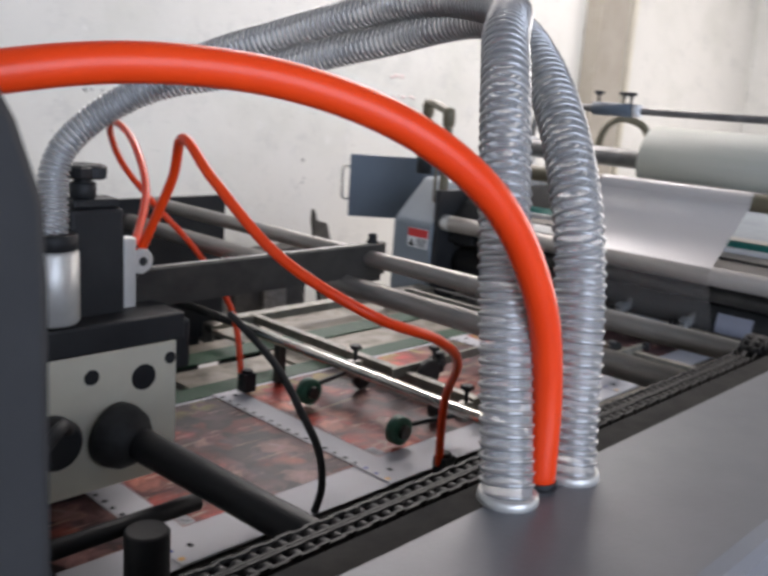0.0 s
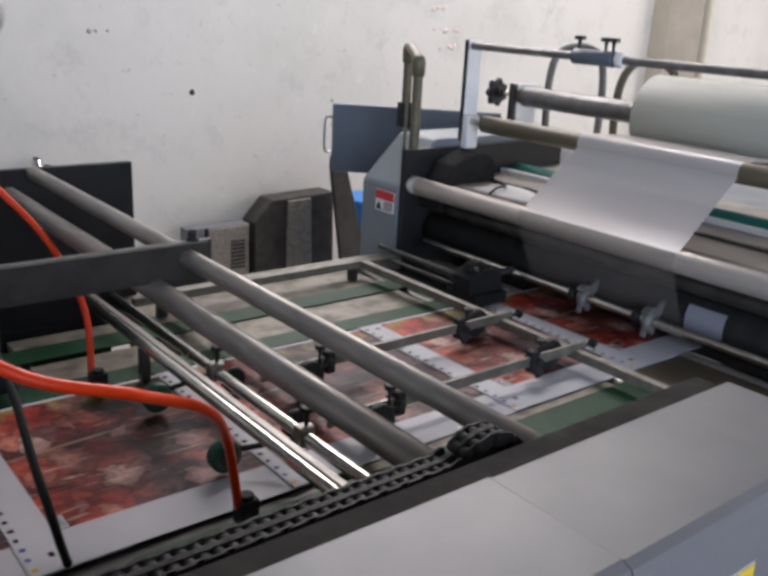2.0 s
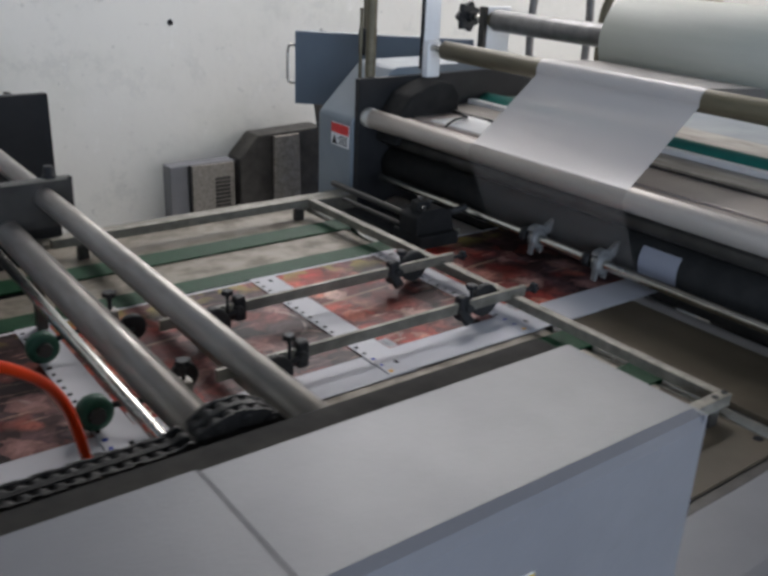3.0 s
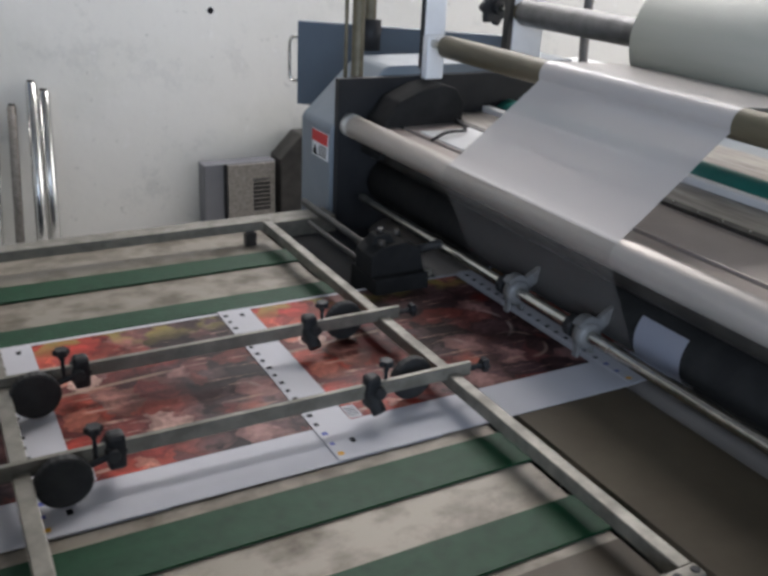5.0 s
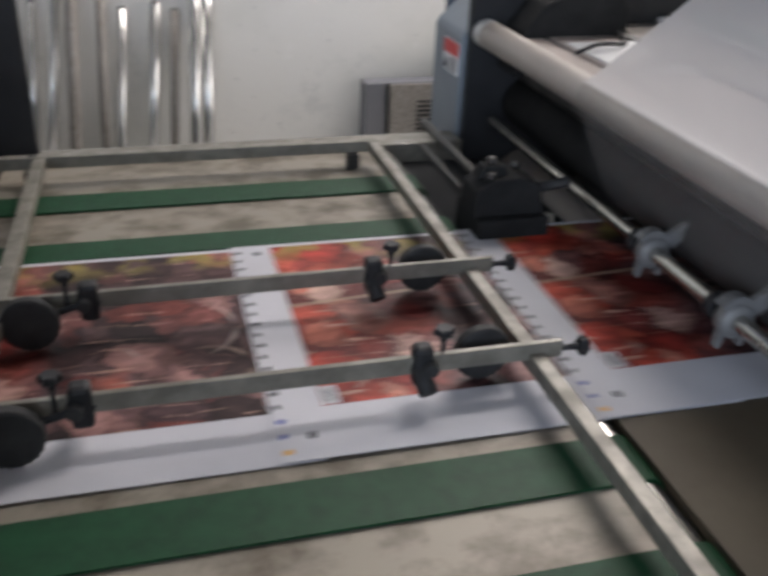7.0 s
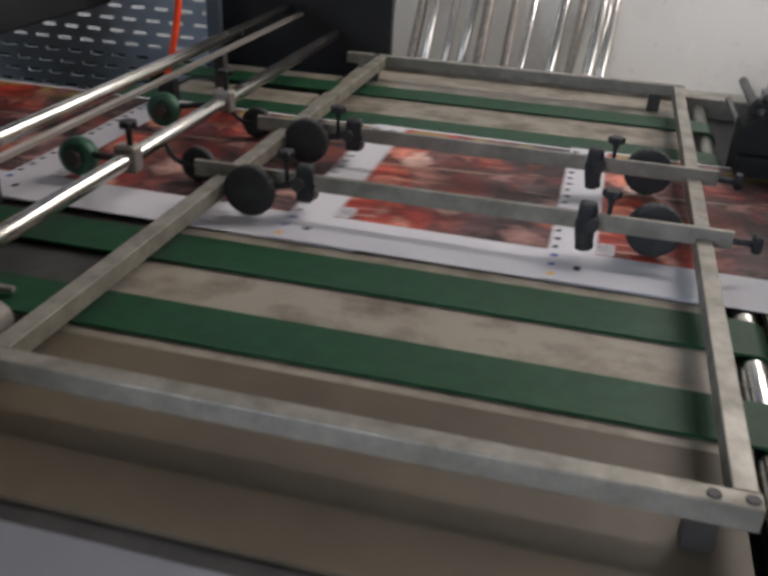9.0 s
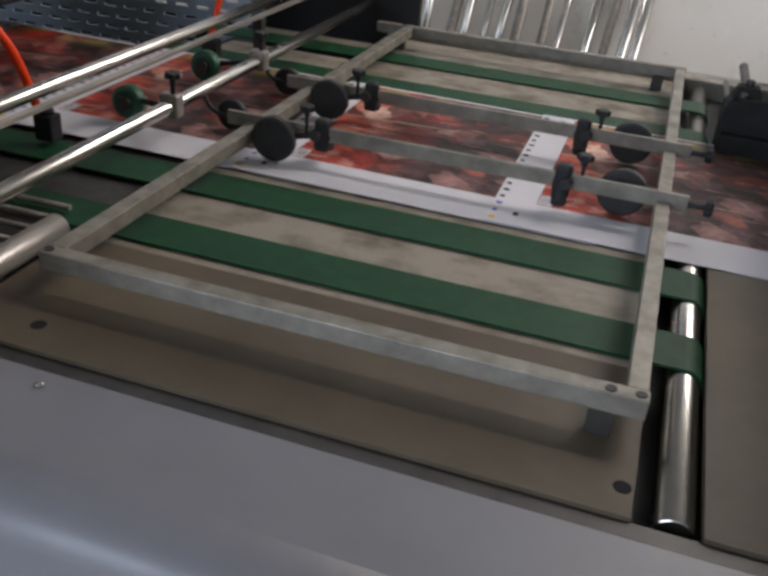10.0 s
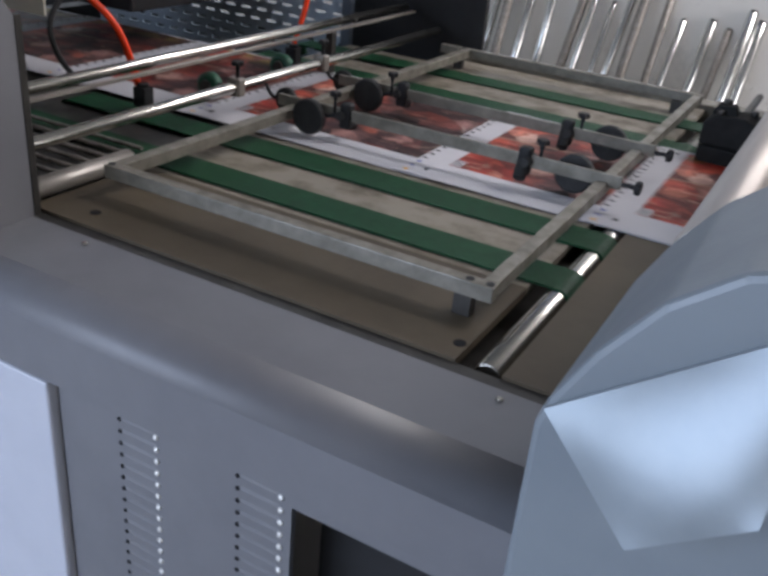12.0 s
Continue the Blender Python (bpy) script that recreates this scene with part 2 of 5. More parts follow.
M = dict(
    plaster=plaster(),
    print=print_material(),
    film=film_material("film", 0.9),
    curl=film_material("curled_film", 0.6, (0.4, 0.42, 0.5)),
    clear=film_material("clear_film", 0.16),
    concrete=mat("concrete", (0.34, 0.33, 0.315), 0.7, colour2=(0.46, 0.45, 0.43), scale=3, bump=0.3, bump_scale=30),
    ceiling=mat("ceiling_paint", (0.2, 0.2, 0.195), 0.9, colour2=(0.16, 0.16, 0.156), scale=2),
    paint=mat("grey_paint", (0.163, 0.165, 0.178), 0.38, colour2=(0.135, 0.137, 0.149), scale=5, contrast=(0.4, 0.75), bump=0.06, bump_scale=240, rough2=0.5),
    blue=mat("blue_grey_paint", (0.10, 0.128, 0.16), 0.42, colour2=(0.085, 0.11, 0.14), scale=6, bump=0.06, bump_scale=240, rough2=0.55),
    cover=mat("pale_blue_paint", (0.185, 0.215, 0.24), 0.38, colour2=(0.155, 0.182, 0.208), scale=5, bump=0.05, bump_scale=200, rough2=0.5),
    table=mat("worn_steel_plate", (0.125, 0.105, 0.077), 0.55, 0.1, colour2=(0.265, 0.235, 0.19), spec=0.25, scale=15, contrast=(0.32, 0.56), rough2=0.42, bump=0.05, bump_scale=60, stretch=(0.9, 1.15, 1)),
    plate=mat("brown_steel_plate", (0.06, 0.046, 0.03), 0.52, 0.0, colour2=(0.115, 0.092, 0.062), spec=0.3, scale=3.5, contrast=(0.35, 0.7), rough2=0.58, bump=0.05, bump_scale=60),
    alu=mat("aluminium", (0.145, 0.134, 0.108), 0.58, 0.25, colour2=(0.25, 0.234, 0.196), scale=26, rough2=0.3, bump=0.08, bump_scale=90),
    steel=mat("dull_steel", (0.2, 0.182, 0.162), 0.48, 0.45, colour2=(0.34, 0.315, 0.285), scale=18, rough2=0.3, stretch=(3, 0.4, 3)),
    chrome=mat("chrome", (0.6, 0.585, 0.54), 0.19, 1.0, colour2=(0.44, 0.425, 0.385), scale=22, rough2=0.28),
    foil=mat("wrapped_tube_foil", (0.62, 0.62, 0.6), 0.14, 1.0, colour2=(0.75, 0.75, 0.73), scale=14, rough2=0.3, bump=0.25, bump_scale=24, stretch=(1, 1, 0.2)),
    roller=mat("roller_steel", (0.4, 0.365, 0.33), 0.46, 0.4, colour2=(0.47, 0.43, 0.39), scale=12, rough2=0.36, stretch=(4, 0.3, 4)),
    tan=mat("tan_steel_plate", (0.38, 0.325, 0.29), 0.42, 0.3, colour2=(0.45, 0.395, 0.36), scale=5, rough2=0.32),
    belt=mat("green_belt", (0.005, 0.04, 0.015), 0.5, colour2=(0.008, 0.06, 0.024), spec=0.2, scale=40, bump=0.15, bump_scale=700),
    rubber=mat("black_rubber", (0.018, 0.018, 0.018), 0.6, colour2=(0.034, 0.034, 0.034), spec=0.3, scale=40, bump=0.1, bump_scale=200),
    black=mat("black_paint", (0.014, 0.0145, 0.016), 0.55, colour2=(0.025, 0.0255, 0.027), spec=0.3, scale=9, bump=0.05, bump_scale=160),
    dark=mat("dark_steel", (0.028, 0.026, 0.024), 0.48, 0.3, colour2=(0.06, 0.056, 0.05), scale=14, rough2=0.36),
    chain=mat("oiled_chain", (0.008, 0.0075, 0.007), 0.55, 0.1, colour2=(0.018, 0.017, 0.016), spec=0.3, scale=160),
    red=mat("red_hose", (0.76, 0.045, 0.006), 0.32, colour2=(0.84, 0.065, 0.009), spec=0.28, scale=6),
    cast=mat("cast_aluminium", (0.6, 0.59, 0.56), 0.42, 0.5, colour2=(0.68, 0.67, 0.64), scale=30, bump=0.1, bump_scale=260),
    ivory=mat("ivory_plate", (0.66, 0.62, 0.5), 0.42, colour2=(0.58, 0.54, 0.44), scale=12),
    paper=mat("white_paper", (0.56, 0.56, 0.59), 0.6, spec=0.3, colour2=(0.47, 0.47, 0.5), scale=4),
    roll=mat("film_roll", (0.37, 0.39, 0.345), 0.55, colour2=(0.43, 0.445, 0.4), spec=0.3, scale=3, stretch=(6, 0.5, 6)),
    olive=mat("brass_tinted_roller", (0.105, 0.09, 0.055), 0.5, 0.2, colour2=(0.16, 0.138, 0.09), scale=14, stretch=(3, 0.4, 3)),
    teal=mat("teal_rubber", (0.01, 0.14, 0.12), 0.45, colour2=(0.015, 0.18, 0.15), scale=20),
    green=mat("green_plastic", (0.01, 0.07, 0.04), 0.5, colour2=(0.016, 0.1, 0.058), scale=20),
    dullcast=mat("cast_grey", (0.13, 0.13, 0.128), 0.5, 0.25, colour2=(0.19, 0.19, 0.186), scale=40, bump=0.08, bump_scale=150),
    white=mat("white_enamel", (0.8, 0.8, 0.8), 0.3, colour2=(0.72, 0.72, 0.72), scale=15),
    yellow=mat("yellow_label", (0.75, 0.52, 0.03), 0.4),
    redlabel=mat("red_label", (0.6, 0.03, 0.03), 0.4),
    gunmetal=mat("gunmetal", (0.13, 0.125, 0.122), 0.45, 0.4, colour2=(0.2, 0.195, 0.19), scale=22, rough2=0.35),
    bright=mat("bright_sheet", (0.2, 0.235, 0.26), 0.28, 0.32, colour2=(0.25, 0.285, 0.31), scale=9, rough2=0.34, bump=0.06, bump_scale=60),
    faded=mat("faded_red_chalk", (0.66, 0.53, 0.51), 0.9, colour2=(0.72, 0.64, 0.61), scale=60),
    smudge=mat("grey_smudge", (0.3, 0.3, 0.29), 0.9, colour2=(0.5, 0.5, 0.48), scale=40),
    matt=mat("matt_black", (0.016, 0.016, 0.016), 0.85, colour2=(0.026, 0.026, 0.025), spec=0.12, scale=20, bump=0.1, bump_scale=90),
    ink=mat("black_ink", (0.02, 0.02, 0.022), 0.9, spec=0.1),
    blueink=mat("blue_ink", (0.02, 0.04, 0.3), 0.5),
    orangeink=mat("orange_ink", (0.7, 0.35, 0.02), 0.5),
    bucket=mat("blue_plastic", (0.01, 0.16, 0.5), 0.4, colour2=(0.015, 0.2, 0.55), scale=10),
    hose=mat("clear_hose", (0.56, 0.56, 0.56), 0.14, alpha=0.38, colour2=(0.46, 0.46, 0.46), scale=20),
    wire=mat("spring_wire", (0.42, 0.42, 0.42), 0.3, 0.7),
    beige=mat("beige_column_paint", (0.3, 0.27, 0.22), 0.7, colour2=(0.36, 0.33, 0.28), scale=4),
    guard=mat("guard_paint", (0.42, 0.51, 0.6), 0.45, colour2=(0.35, 0.43, 0.51), scale=9, bump=0.06, bump_scale=200, rough2=0.55),
    # access door: colour lifted above the grey paint for the window's reflection
    door=mat("door_paint_lit", (0.5, 0.52, 0.58), 0.3, colour2=(0.45, 0.47, 0.53), scale=5, bump=0.05, bump_scale=240, rough2=0.42),
    grime=mat("greasy_steel", (0.03, 0.029, 0.027), 0.85, colour2=(0.055, 0.052, 0.047), spec=0.12, scale=24, bump=0.1, bump_scale=120),
)

# ---- mesh tools ----


def box(bm, x0, x1, y0, y1, z0, z1, bevel=0.0):
    g = bmesh.ops.create_cube(bm, size=1.0)
    for v in g["verts"]:
        v.co = Vector((x0 + (v.co.x + 0.5) * (x1 - x0), y0 + (v.co.y + 0.5) * (y1 - y0), z0 + (v.co.z + 0.5) * (z1 - z0)))
    if bevel:
        edges = list({e for v in g["verts"] for e in v.link_edges})
        bmesh.ops.bevel(bm, geom=edges, offset=bevel, segments=2, affect="EDGES", profile=0.5)
    return bm


def rod(bm, p, q, r, seg=20, r2=None):
    """A capped round bar from p to q, with slightly broken end edges."""
    p, q = Vector(p), Vector(q)
    d = q - p
    r2 = r if r2 is None else r2
    turn = d.to_track_quat("Z", "Y").to_matrix()
    c = min(0.12 * min(r, r2), 0.1 * d.length)
    rings = []
    for along, rad in ((0, r - c), (c, r), (d.length - c, r2), (d.length, r2 - c)):
        rings.append([bm.verts.new(p + turn @ Vector((rad * math.cos(a), rad * math.sin(a), along))) for a in [2 * math.pi * k / seg for k in range(seg)]])
    for a, b in zip(rings, rings[1:]):
        for k in range(seg):
            f = bm.faces.new((a[k], a[(k + 1) % seg], b[(k + 1) % seg], b[k]))
            f.smooth = True
    bm.faces.new(rings[0][::-1]), bm.faces.new(rings[-1])
    return bm


def prism(bm, profile, axis, a, b, bevel=0.0):
    """A profile (u, v) pushed along an axis from a to b. Axis y: (x, z); axis x: (y, z); axis z: (x, y)."""
    place = {"y": lambda u, v, w: (u, w, v), "x": lambda u, v, w: (w, u, v), "z": lambda u, v, w: (u, v, w)}[axis]
    lo = [bm.verts.new(place(u, v, a)) for u, v in profile]
    hi = [bm.verts.new(place(u, v, b)) for u, v in profile]
    n = len(profile)
    faces = [bm.faces.new(lo[::-1]), bm.faces.new(hi)]
    for k in range(n):
        faces.append(bm.faces.new((lo[k], lo[(k + 1) % n], hi[(k + 1) % n], hi[k])))
    bmesh.ops.recalc_face_normals(bm, faces=faces)
    if bevel:
        bmesh.ops.bevel(bm, geom=list({e for f in faces for e in f.edges}), offset=bevel, segments=2, affect="EDGES", profile=0.5)
    return bm


def smooth_path(points, step=0.01):
    """Points along a Catmull-Rom line through the given ones, at even steps."""
    p = [Vector(q) for q in points]
    p = [2 * p[0] - p[1]] + p + [2 * p[-1] - p[-2]]
    out = []
    for a, b, c, d in zip(p, p[1:], p[2:], p[3:]):
        n = max(2, int((c - b).length / step))
        for k in range(n):
            t = k / n
            out.append(0.5 * ((2 * b) + (c - a) * t + (2 * a - 5 * b + 4 * c - d) * t * t + (3 * b - a - 3 * c + d) * t ** 3))
    return out + [p[-2]]


def sweep(bm, path, r, seg=12):
    """A tube along a path."""
    rings, up = [], Vector((0.3, 0.2, 1)).normalized()
    for k, c in enumerate(path):
        d = (path[min(k + 1, len(path) - 1)] - path[max(k - 1, 0)]).normalized()
        side = d.cross(up)
        if side.length < 0.05:
            side = d.cross(Vector((1, 0, 0)))
        side.normalize()
        up = side.cross(d).normalized()
        rings.append([bm.verts.new(c + r * (math.cos(a) * side + math.sin(a) * up)) for a in [2 * math.pi * j / seg for j in range(seg)]])
    for a, b in zip(rings, rings[1:]):
        for j in range(seg):
            f = bm.faces.new((a[j], a[(j + 1) % seg], b[(j + 1) % seg], b[j]))
            f.smooth = True
    bm.faces.new(rings[0][::-1]), bm.faces.new(rings[-1])
    return bm


def coil(bm, path, r, wire, pitch):
    """A wire spring wound round a path."""
    pts, turn, up = [], 0.0, Vector((0.3, 0.2, 1)).normalized()
    for k, c in enumerate(path[:-1]):
        d = path[k + 1] - c
        n = 6
        side = d.cross(up).normalized()
        up = side.cross(d).normalized()
        for j in range(n):
            a = turn + 2 * math.pi * d.length / pitch * j / n
            pts.append(c + d * (j / n) + r * (math.cos(a) * side + math.sin(a) * up))
        turn += 2 * math.pi * d.length / pitch
    return sweep(bm, pts, wire, 4)


def done(bm, name, material):
    me = bpy.data.meshes.new(name)
    bmesh.ops.recalc_face_normals(bm, faces=bm.faces[:]) if len(bm.faces) < 4000 else None
    bm.to_mesh(me)
    bm.free()
    for m in material if isinstance(material, (list, tuple)) else [material]:
        me.materials.append(m)
    return me


def part(name, bm, material, parent, label=""):
    ob = new(name, done(bm, name, material))
    ob.parent = parent
    # parts are written in world places; bring them into the parent's space
    ob.matrix_parent_inverse = world_of(parent).inverted()
    return tagged(ob, label)


def world_of(ob):
    m = ob.matrix_basis.copy()
    if ob.parent:
        m = world_of(ob.parent) @ ob.matrix_parent_inverse @ m
    return m


def thing(name, place, label, category, group="", kind=""):
    ob = new(name)
    ob.empty_display_size = 0.02
    ob.location = place
    return tagged(ob, label, category, group, kind)


def solid(name, bm, material, label, category, group="", kind=""):
    return tagged(new(name, done(bm, name, material)), label, category, group, kind)


def B(*a, **k):
    return box(bmesh.new(), *a, **k)


def R(*a, **k):
    return rod(bmesh.new(), *a, **k)


def P(*a, **k):
    return prism(bmesh.new(), *a, **k)


def lathe(bm, p, axis, profile, seg=24):
    """Turned piece: profile rows of (along, radius) from p along axis."""
    p, turn = Vector(p), Vector(axis).normalized().to_track_quat("Z", "Y").to_matrix()
    rings = [[bm.verts.new(p + turn @ Vector((r * math.cos(a), r * math.sin(a), h))) for a in [2 * math.pi * k / seg for k in range(seg)]] for h, r in profile]
    for a, b in zip(rings, rings[1:]):
        for k in range(seg):
            f = bm.faces.new((a[k], a[(k + 1) % seg], b[(k + 1) % seg], b[k]))
            f.smooth = True
    bm.faces.new(rings[0][::-1]), bm.faces.new(rings[-1])
    return bm


def knob(bm, p, axis, r, h, lobes=6):
    """A star-shaped hand knob on a short neck."""
    p, a = Vector(p), Vector(axis).normalized()
    rod(bm, p, p + a * h * 0.5, r * 0.4, 12)
    turn = a.to_track_quat("Z", "Y").to_matrix()
    n = lobes * 4
    rows = []
    for along, s in ((h * 0.45, 0.85), (h * 0.55, 1.0), (h * 0.9, 1.0), (h, 0.85)):
        rows.append([bm.verts.new(p + turn @ Vector((s * r * (1 + 0.14 * math.cos(lobes * t)) * math.cos(t), s * r * (1 + 0.14 * math.cos(lobes * t)) * math.sin(t), along))) for t in [2 * math.pi * k / n for k in range(n)]])
    for u, v in zip(rows, rows[1:]):
        for k in range(n):
            bm.faces.new((u[k], u[(k + 1) % n], v[(k + 1) % n], v[k]))
    bm.faces.new(rows[0][::-1]), bm.faces.new(rows[-1])
    return bm


# ---- the hall ----
X0, X1, Y0, Y1, Z1 = HALL["x0"], HALL["x1"], HALL["y0"], HALL["y1"], HALL["z1"]


def wall_with_openings(name, axis, at, thick, a0, a1, z1, holes):
    """A wall across x (axis 'y') or y (axis 'x') with rectangular openings (a, b, low, high)."""
    bm = bmesh.new()
    cuts = sorted({a0, a1, *[h[0] for h in holes], *[h[1] for h in holes]})
    for a, b in zip(cuts, cuts[1:]):
        spans, z = [], 0.0
        for h in sorted((h for h in holes if h[0] <= a and b <= h[1]), key=lambda h: h[2]):
            spans.append((z, h[2]))
            z = h[3]
        spans.append((z, z1))
        for lo, hi in spans:
            if hi - lo > 0.001:
                box(bm, *((a, b, at, at + thick) if axis == "y" else (at, at + thick, a, b)), lo, hi)
    return solid(name, bm, M["plaster"], "scuffed whitewashed plaster wall of the hall", "wall", kind="structure")


wall_with_openings("wall_north", "y", Y1, 0.24, X0, X1, Z1, [(3.0, 4.6, 2.75, 3.45)])
wall_with_openings("wall_south", "y", Y0 - 0.24, 0.24, X0, X1, Z1, [(-4.0, 1.6, 0.15, 4.3)])
wall_with_openings("wall_east", "x", X1, 0.24, Y0 - 0.24, Y1 + 0.24, Z1, [(-2.9, 1.7, 0.4, 3.8)])
wall_with_openings("wall_west", "x", X0 - 0.24, 0.24, Y0 - 0.24, Y1 + 0.24, Z1, [])
solid("floor", B(X0 - 0.24, X1 + 0.24, Y0 - 0.24, Y1 + 0.24, -0.2, 0.0), M["concrete"], "worn grey concrete floor of the hall", "floor", kind="structure")
# the ceiling's long gap is made up to hold the overhead fill lamp
bm = B(X0 - 0.24, X1 + 0.24, Y0 - 0.24, 3.1, Z1, Z1 + 0.2)
box(bm, X0 - 0.24, X1 + 0.24, 4.0, Y1 + 0.24, Z1, Z1 + 0.2)
box(bm, X0 - 0.24, -2.1, 3.1, 4.0, Z1, Z1 + 0.2)
box(bm, 7.1, X1 + 0.24, 3.1, 4.0, Z1, Z1 + 0.2)
solid("ceiling", bm, M["ceiling"], "plain grey hall ceiling with a long opening added for fill light", "ceiling", kind="structure")
solid("ground", B(-60, 70, -60, 60, -0.6, -0.21), M["concrete"], "bare grey yard outside the hall", "ground", kind="structure")
solid("trim", B(6.82, 7.3, Y1 - 0.16, Y1 - 0.002, 0, Z1, bevel=0.01), M["beige"], "beige painted pilaster on the hall wall", "column", kind="structure")
solid("trim", R((7.5, Y1 - 0.06, 0), (7.5, Y1 - 0.06, Z1), 0.05), M["ivory"], "pale drain pipe beside the pilaster", "pipe", kind="structure")

# scuffs on the plaster
rng = random.Random(4)
for x, z, w, h, m in ((2.805, 1.19, 0.035, 0.035, "ink"), (4.62, 1.42, 0.16, 0.012, "faded"), (4.6, 1.53, 0.22, 0.01, "faded"), (4.55, 1.66, 0.16, 0.01, "faded"), (3.72, 1.02, 0.03, 0.09, "smudge"), (2.3, 1.47, 0.1, 0.008, "smudge")):
    bm = bmesh.new()
    for k in range(9 if w > 0.1 else 1 if m == "ink" else 3):
        u = x + (rng.random() - 0.5) * w
        v = z + (rng.random() - 0.5) * h * 2
        lathe(bm, (u, Y1 - 0.001, v), (0, -1, 0), [(0, (0.008 + 0.007 * rng.random()) * (1.5 if m == 'ink' else 1)), (0.002, 0.006)], 9)
    solid("wall_mark", bm, M[m], "small scuffed mark on the plaster", "stain", kind="structure")

# ---- conveyor table between feeder and laminator ----
TZ = 0.893


def conveyor_table():
    t = thing("conveyor_table", (1.8, 0.95, 0), "worn steel conveyor table with green belts between feeder and laminator", "conveyor")
    part("plate", B(1.44, 2.157, 0.605, 1.9, TZ - 0.012, TZ), M["table"], t, "blotchy bare steel belt bed")
    part("side_plate", B(1.44, 2.157, 0.372, 0.6045, TZ - 0.012, TZ + 0.001), M["plate"], t, "brown-stained steel plate")
    part("outfeed_plate", B(2.217, 2.44, 0.372, 1.40, TZ - 0.012, TZ + 0.001), M["plate"], t, "brown-stained steel plate")
    part("outfeed_well", B(2.215, 2.44, 1.4005, 1.859, TZ - 0.05, TZ - 0.03), M["black"], t, "black well beside the sheets")
    part("edge_strip", B(1.462, 2.5, 0.352, 0.3715, TZ - 0.03, TZ - 0.004), M["dark"], t, "dark edge strip")
    part("bed_frame", B(1.46, 2.46, 0.38, 1.86, TZ - 0.2, TZ - 0.06), M["dark"], t)
    for y0, y1 in ((0.622, 0.696), (0.788, 0.865), (1.432, 1.495), (1.625, 1.70)):
        bm = B(1.06, 2.1945, y0, y1, TZ + 0.001, TZ + 0.0045)
        # the belt turns down over the end roller, and likewise at the feeder
        prof = [(2.1945 + 0.023 * math.sin(a), TZ - 0.0185 + 0.023 * math.cos(a)) for a in [radians(13 * k) for k in range(12)]]
        prof += [(2.1945 + 0.0195 * math.sin(a), TZ - 0.0185 + 0.0195 * math.cos(a)) for a in [radians(143 - 13 * k) for k in range(12)]]
        prism(bm, prof, "y", y0, y1)
        prism(bm, [(3.2545 - px, pz) for px, pz in prof], "y", y0, y1)
        part("belt", bm, M["belt"], t, "green conveyor belt")
    part("end_roller", R((2.1945, 0.385, TZ - 0.0185), (2.1945, 1.85, TZ - 0.0185), 0.0193, 28), M["chrome"], t, "polished steel end roller")
    part("infeed_roller", R((1.42, 0.385, TZ + 0.012), (1.42, 0.6, TZ + 0.012), 0.0175, 24), M["steel"], t, "polished steel roller")
    for x, y in ((1.533, 0.412), (2.146, 0.408)):
        part("bolt_hole", lathe(bmesh.new(), (x, y, TZ + 0.0012), (0, 0, 1), [(0, 0.0085), (0.0008, 0.008)], 16), M["ink"], t)
    part("back_rail", B(1.44, 2.365, 1.86, 1.93, TZ - 0.05, TZ + 0.012, bevel=0.004), M["alu"], t, "pale metal back ledge")
    part("leg", B(1.55, 1.61, 1.78, 1.84, 0, TZ - 0.2), M["dark"], t)
    part("leg", B(2.3, 2.36, 1.78, 1.84, 0, TZ - 0.2), M["dark"], t)
    return t


conveyor_table()


